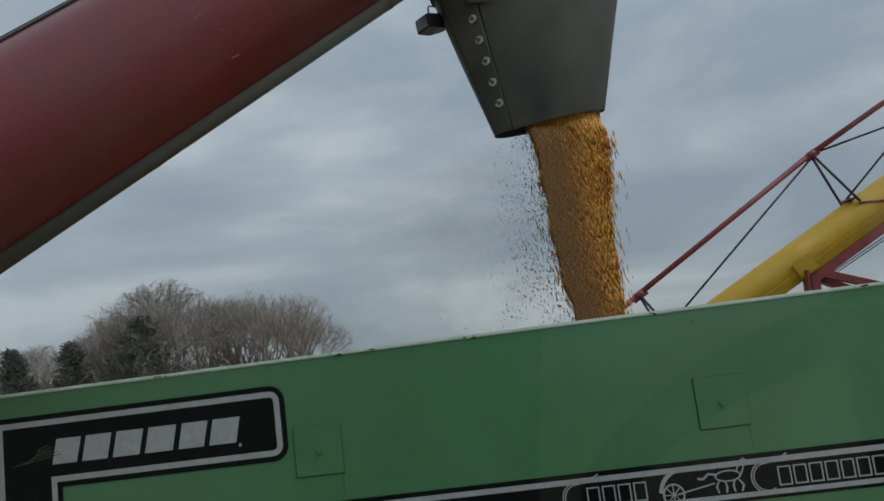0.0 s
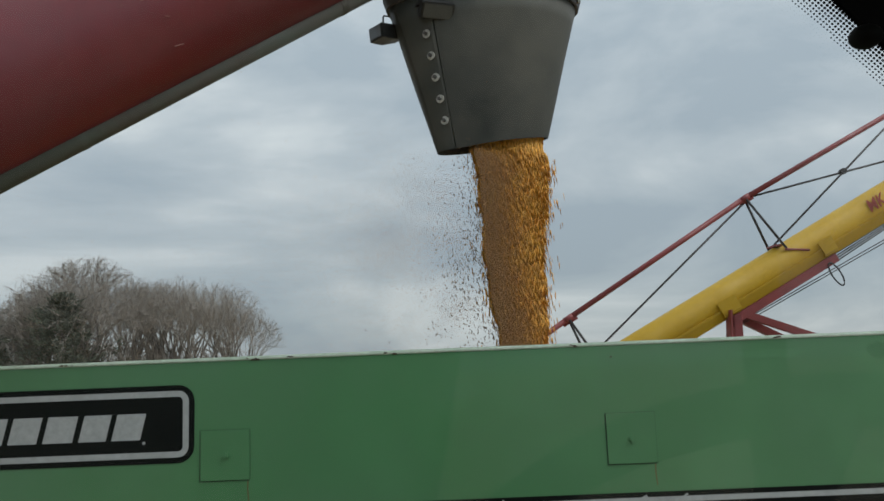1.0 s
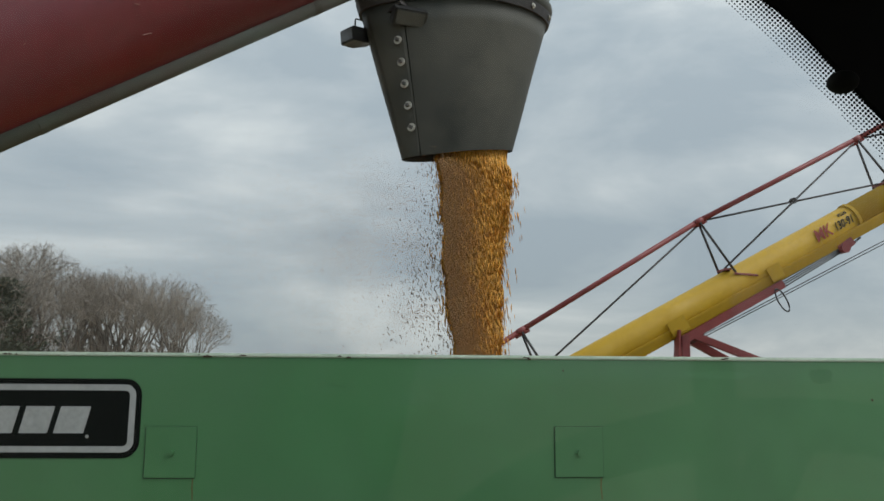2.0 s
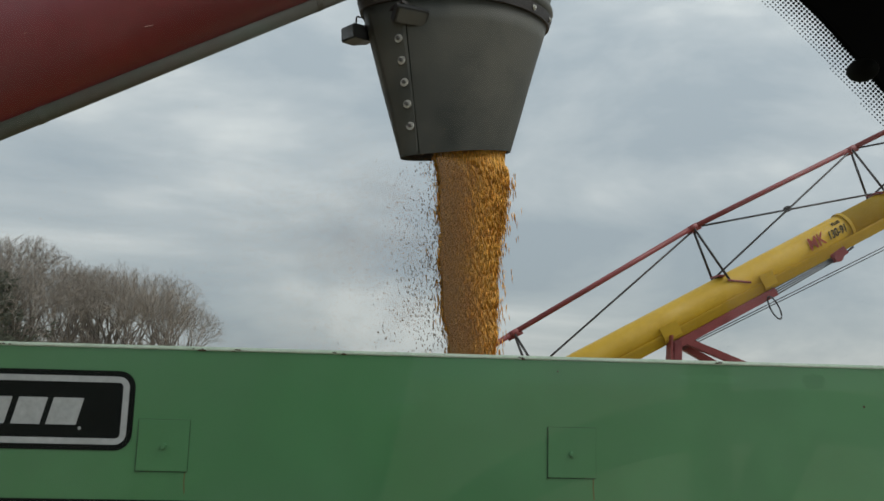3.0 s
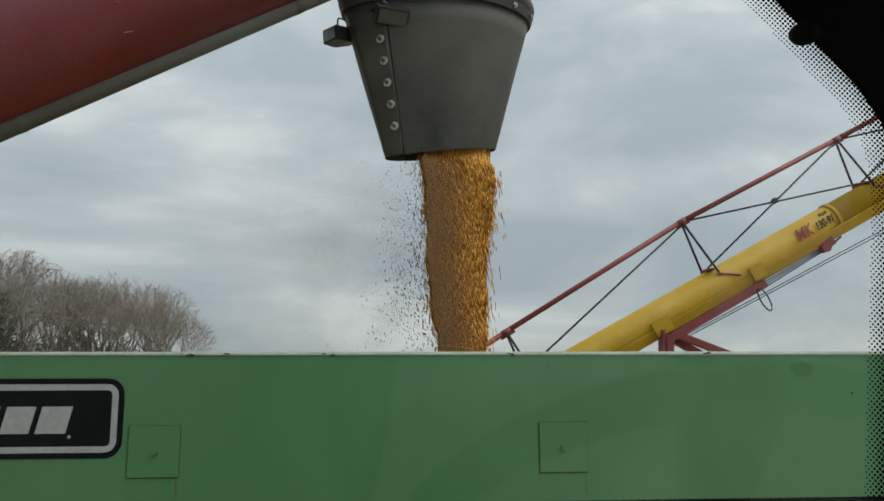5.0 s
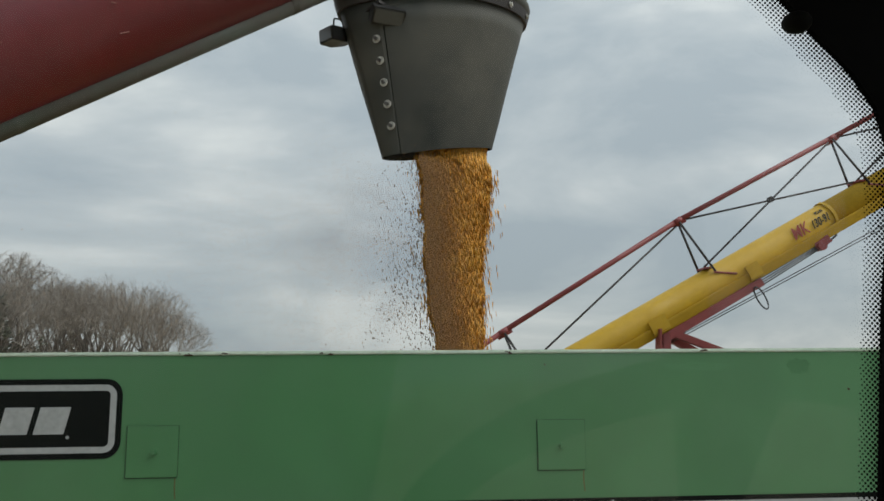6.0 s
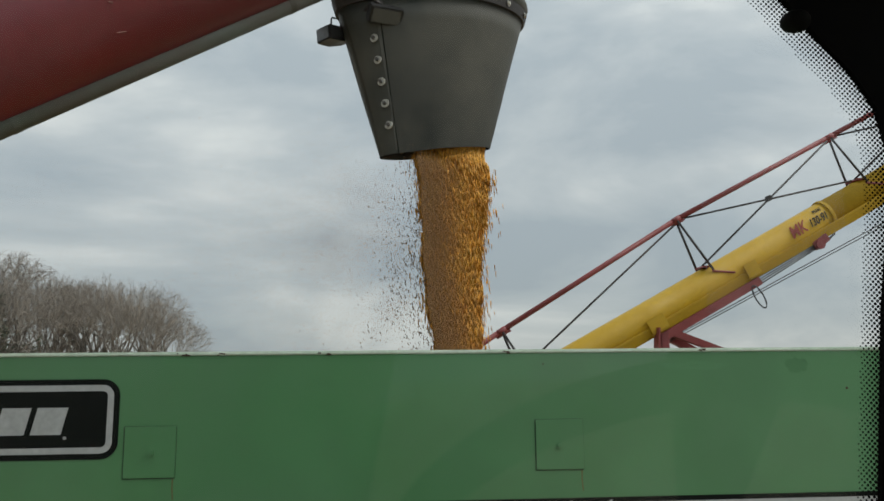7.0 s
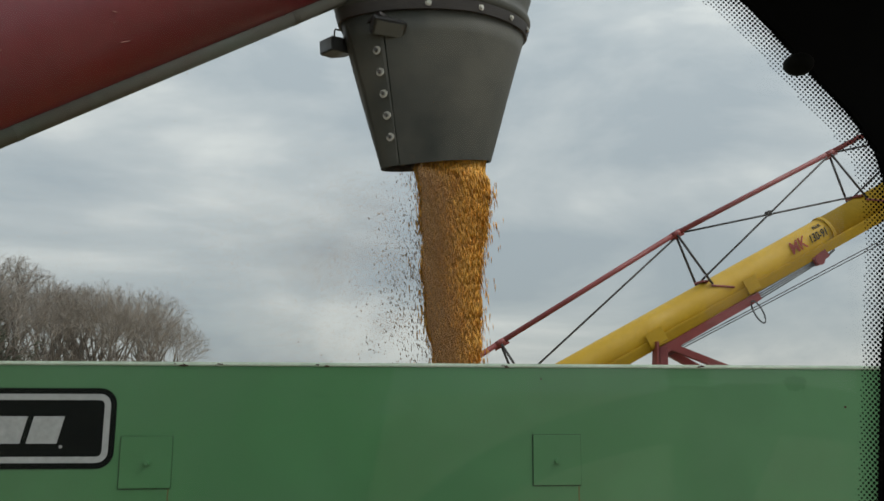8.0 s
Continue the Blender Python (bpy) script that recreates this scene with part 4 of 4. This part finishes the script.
# brush under the trees
bv, bf = [], []
br = random.Random(12)
for i in range(16000):
    x = br.uniform(-42, -17)
    h = br.uniform(0.7, 1.0) * (7.6 - 0.25 * max(0, x + 30))
    p = Vector((x, br.uniform(58, 66), br.uniform(0, 1) ** 0.8 * h))
    d = Vector((br.gauss(0, 0.4), br.gauss(0, 0.4), 1)).normalized() * br.uniform(0.4, 1.1)
    i0 = len(bv)
    bv += [p + Vector((-0.02, 0, 0)), p + Vector((0.02, 0.01, 0)), p + d]
    bf.append((i0, i0 + 1, i0 + 2))
tagged(link_mesh("brush", bv, bf, TWIG), "thicket of thin brown stems under the trees", "brush", kind="stuff")

# ---- the cab round the camera ----
GY = 0.15
cab = thing("cab", "black cab interior with a windscreen and dotted ceramic border", "cab", at=(-0.5, -0.5, 0))
edge = [(-1.25, 2.25), (0.0, 2.25), (0.043, 2.7), (0.0542, 2.85), (0.066, 2.95), (0.0745, 3.0), (0.0752, 3.015), (0.071, 3.034), (0.062, 3.049), (0.049, 3.0635), (0.036, 3.079), (0.020, 3.097),
        (-0.026, 3.134), (-0.12, 3.165), (-0.3, 3.19), (-1.25, 3.2)]
edge = [(x - 0.006, z) for x, z in edge]
XR, XL, ZB, ZT2, YB, SILL = 0.5, -1.35, 1.3, 3.3, -1.2, 2.3
bm = bmesh.new()
outer = []
for x, z in edge:
    # where a ray from the middle of the pane through this border point meets the front's outer edge
    cx, cz = -0.6, 2.7
    dx, dz = x - cx, z - cz
    k = min((XR - cx) / dx if dx > 1e-6 else 1e9, (XL - cx) / dx if dx < -1e-6 else 1e9, (ZT2 - cz) / dz if dz > 1e-6 else 1e9, (ZB - cz) / dz if dz < -1e-6 else 1e9)
    outer.append((cx + dx * k, cz + dz * k))
loft(bm, [[(x, GY + 0.004, z) for x, z in outer], [(x, GY + 0.004, z) for x, z in edge], [(x, GY + 0.001, z) for x, z in edge], [(x, GY + 0.001, z) for x, z in outer]])
put(part("windscreen_border", bm, CERAMIC, None, "black ceramic border of the windscreen"), cab)
glass = put(link_mesh("windscreen", [(XL, GY + 0.008, ZB), (XR, GY + 0.008, ZB), (XR, GY + 0.008, ZT2), (XL, GY + 0.008, ZT2)], [(0, 1, 2, 3)], GLASS, label="clear windscreen glass"), cab)
glass.visible_shadow = False
# ceramic dots, shrinking away from the border
dv, df = [], []
right = [(x, z) for x, z in edge[1:14]]
PITCH = 0.0022


def border_gap(x, z):
    best = 9
    for (x0, z0), (x1, z1) in zip(right, right[1:]):
        ex, ez = x1 - x0, z1 - z0
        k = max(0, min(1, ((x - x0) * ex + (z - z0) * ez) / (ex * ex + ez * ez)))
        d = math.hypot(x - x0 - ex * k, z - z0 - ez * k)
        if d < best:
            best = d
            inside = ex * (z - z0) - ez * (x - x0) > 0
    return best if inside else -best


row = 0
z = 2.6
while z < 3.15:
    x = -0.1 + (PITCH / 2 if row % 2 else 0)
    while x < 0.08:
        g = border_gap(x, z)
        reach = 0.0088 + 0.0034 * max(0.0, min(1.0, (z - 2.95) / 0.07))
        if -0.001 < g < reach:
            rad = PITCH * (0.35 - 0.2 * max(0, g) / reach)
            i0 = len(dv)
            for k in range(10):
                a = k * math.tau / 10
                dv.append((x + rad * math.cos(a), GY + 0.0025, z + rad * math.sin(a)))
            df.append(tuple(range(i0, i0 + 10)))
        x += PITCH
    z += PITCH * 0.5
    row += 1
put(tagged(link_mesh("ceramic_dots", dv, df, CERAMIC, label="fading rows of black ceramic dots"), kind="stuff"), cab)
put(part("roof", box(bmesh.new(), XL, XR, YB, GY, ZT2, ZT2 + 0.08), CAB), cab)
# unseen ceiling panel, added so the glass mirrors a faint pale veil
put(part("headliner", box(bmesh.new(), XL + 0.004, XR - 0.004, YB, GY - 0.08, ZT2 - 0.02, ZT2 - 0.003), ADDED_LINING, None, "added pale ceiling panel for the windscreen to mirror"), cab)
# unseen panel, added to block the left part of the windscreen's reflection
put(part("rear_panel", plate(bmesh.new(), [(XL, SILL), (-0.16, SILL), (-0.155, 2.7), (-0.12, 2.87), (-0.1, 2.985), (XL, 2.985)], YB, 0.03), ADDED_LINING, None, "added pale panel that cuts off the left of the reflection"), cab)
# unseen panel, added to keep the sky behind out of the reflection
put(part("rear_header", box(bmesh.new(), XL, XR, YB - 0.06, YB, 2.985, ZT2), ADDED_LINING, None, "added pale panel that hides the sky from the reflection"), cab)
put(part("floor_pan", box(bmesh.new(), XL, XR, YB, GY, ZB - 0.08, ZB), CAB), cab)
put(part("rear_wall", box(bmesh.new(), XL, XR, YB - 0.06, YB, ZB - 0.08, SILL), CAB), cab)
for x in (XL - 0.06, XR):
    put(part("side_wall", box(bmesh.new(), x, x + 0.06, YB - 0.06, GY + 0.01, ZB - 0.08, SILL), CAB), cab)
    for y in (YB - 0.06, GY - 0.07):
        put(part("corner_post", box(bmesh.new(), x, x + 0.06, y, y + 0.08, SILL, ZT2 + 0.08), CAB), cab)
put(part("trim_pillar", rod(bmesh.new(), (0.14, 0.08, 2.3), (0.16, 0.06, 3.05), 0.04, sides=20), CAB, None, "dark trim on the pillar", True), cab)
bm = bmesh.new()
bmesh.ops.create_uvsphere(bm, u_segments=20, v_segments=12, radius=1, matrix=Matrix.Translation((0.0305, GY - 0.004, 3.068)) @ Matrix.Diagonal((0.006, 0.006, 0.0045, 1)))
put(part("mirror_mount", bm, CAB, None, "small dark mount on the glass edge", True), cab)
for x in (XL + 0.3, XR - 0.2):
    put(part("support", beam(bmesh.new(), (x, -0.6, 0.0), (x, -0.6, ZB - 0.08), 0.3, 0.3), CAB), cab)
# steering wheel beside the eye, which the windscreen mirrors faintly
WC = Vector((0.093, -0.173, 2.788))
tilt = radians(50)
w_up, w_out = Vector((0, math.sin(tilt), math.cos(tilt))), Vector((0, -math.cos(tilt), math.sin(tilt)))
steering = thing("steering_wheel", "black plastic steering wheel on a slanting column", "steering wheel", at=(WC.x, WC.y + 0.3, ZB))
rings = []
for i in range(65):
    a = i * math.tau / 64
    d = Vector((1, 0, 0)) * math.cos(a) + w_up * math.sin(a)
    rings.append([WC + d * (0.213 + 0.017 * math.cos(k * math.tau / 12)) + w_out * (0.015 * math.sin(k * math.tau / 12)) for k in range(12)])
bm = loft(bmesh.new(), rings)
bmesh.ops.remove_doubles(bm, verts=bm.verts, dist=1e-5)
put(part("rim", bm, CAB, None, "", True), steering)
for deg in (90, 210, 330):
    d = Vector((1, 0, 0)) * math.cos(radians(deg)) + w_up * math.sin(radians(deg))
    put(part("spoke", beam(bmesh.new(), WC + d * 0.03 - w_out * 0.02, WC + d * 0.205, 0.036, 0.014), CAB, bevel=0.004), steering)
put(part("hub", rod(bmesh.new(), WC - w_out * 0.045, WC - w_out * 0.005, 0.05, 0.042, 24), CAB, bevel=0.004), steering)
put(part("column", rod(bmesh.new(), WC - w_out * 0.045, (WC.x, GY - 0.08, ZB), 0.035, 0.045, 20), CAB, None, "", True), steering)
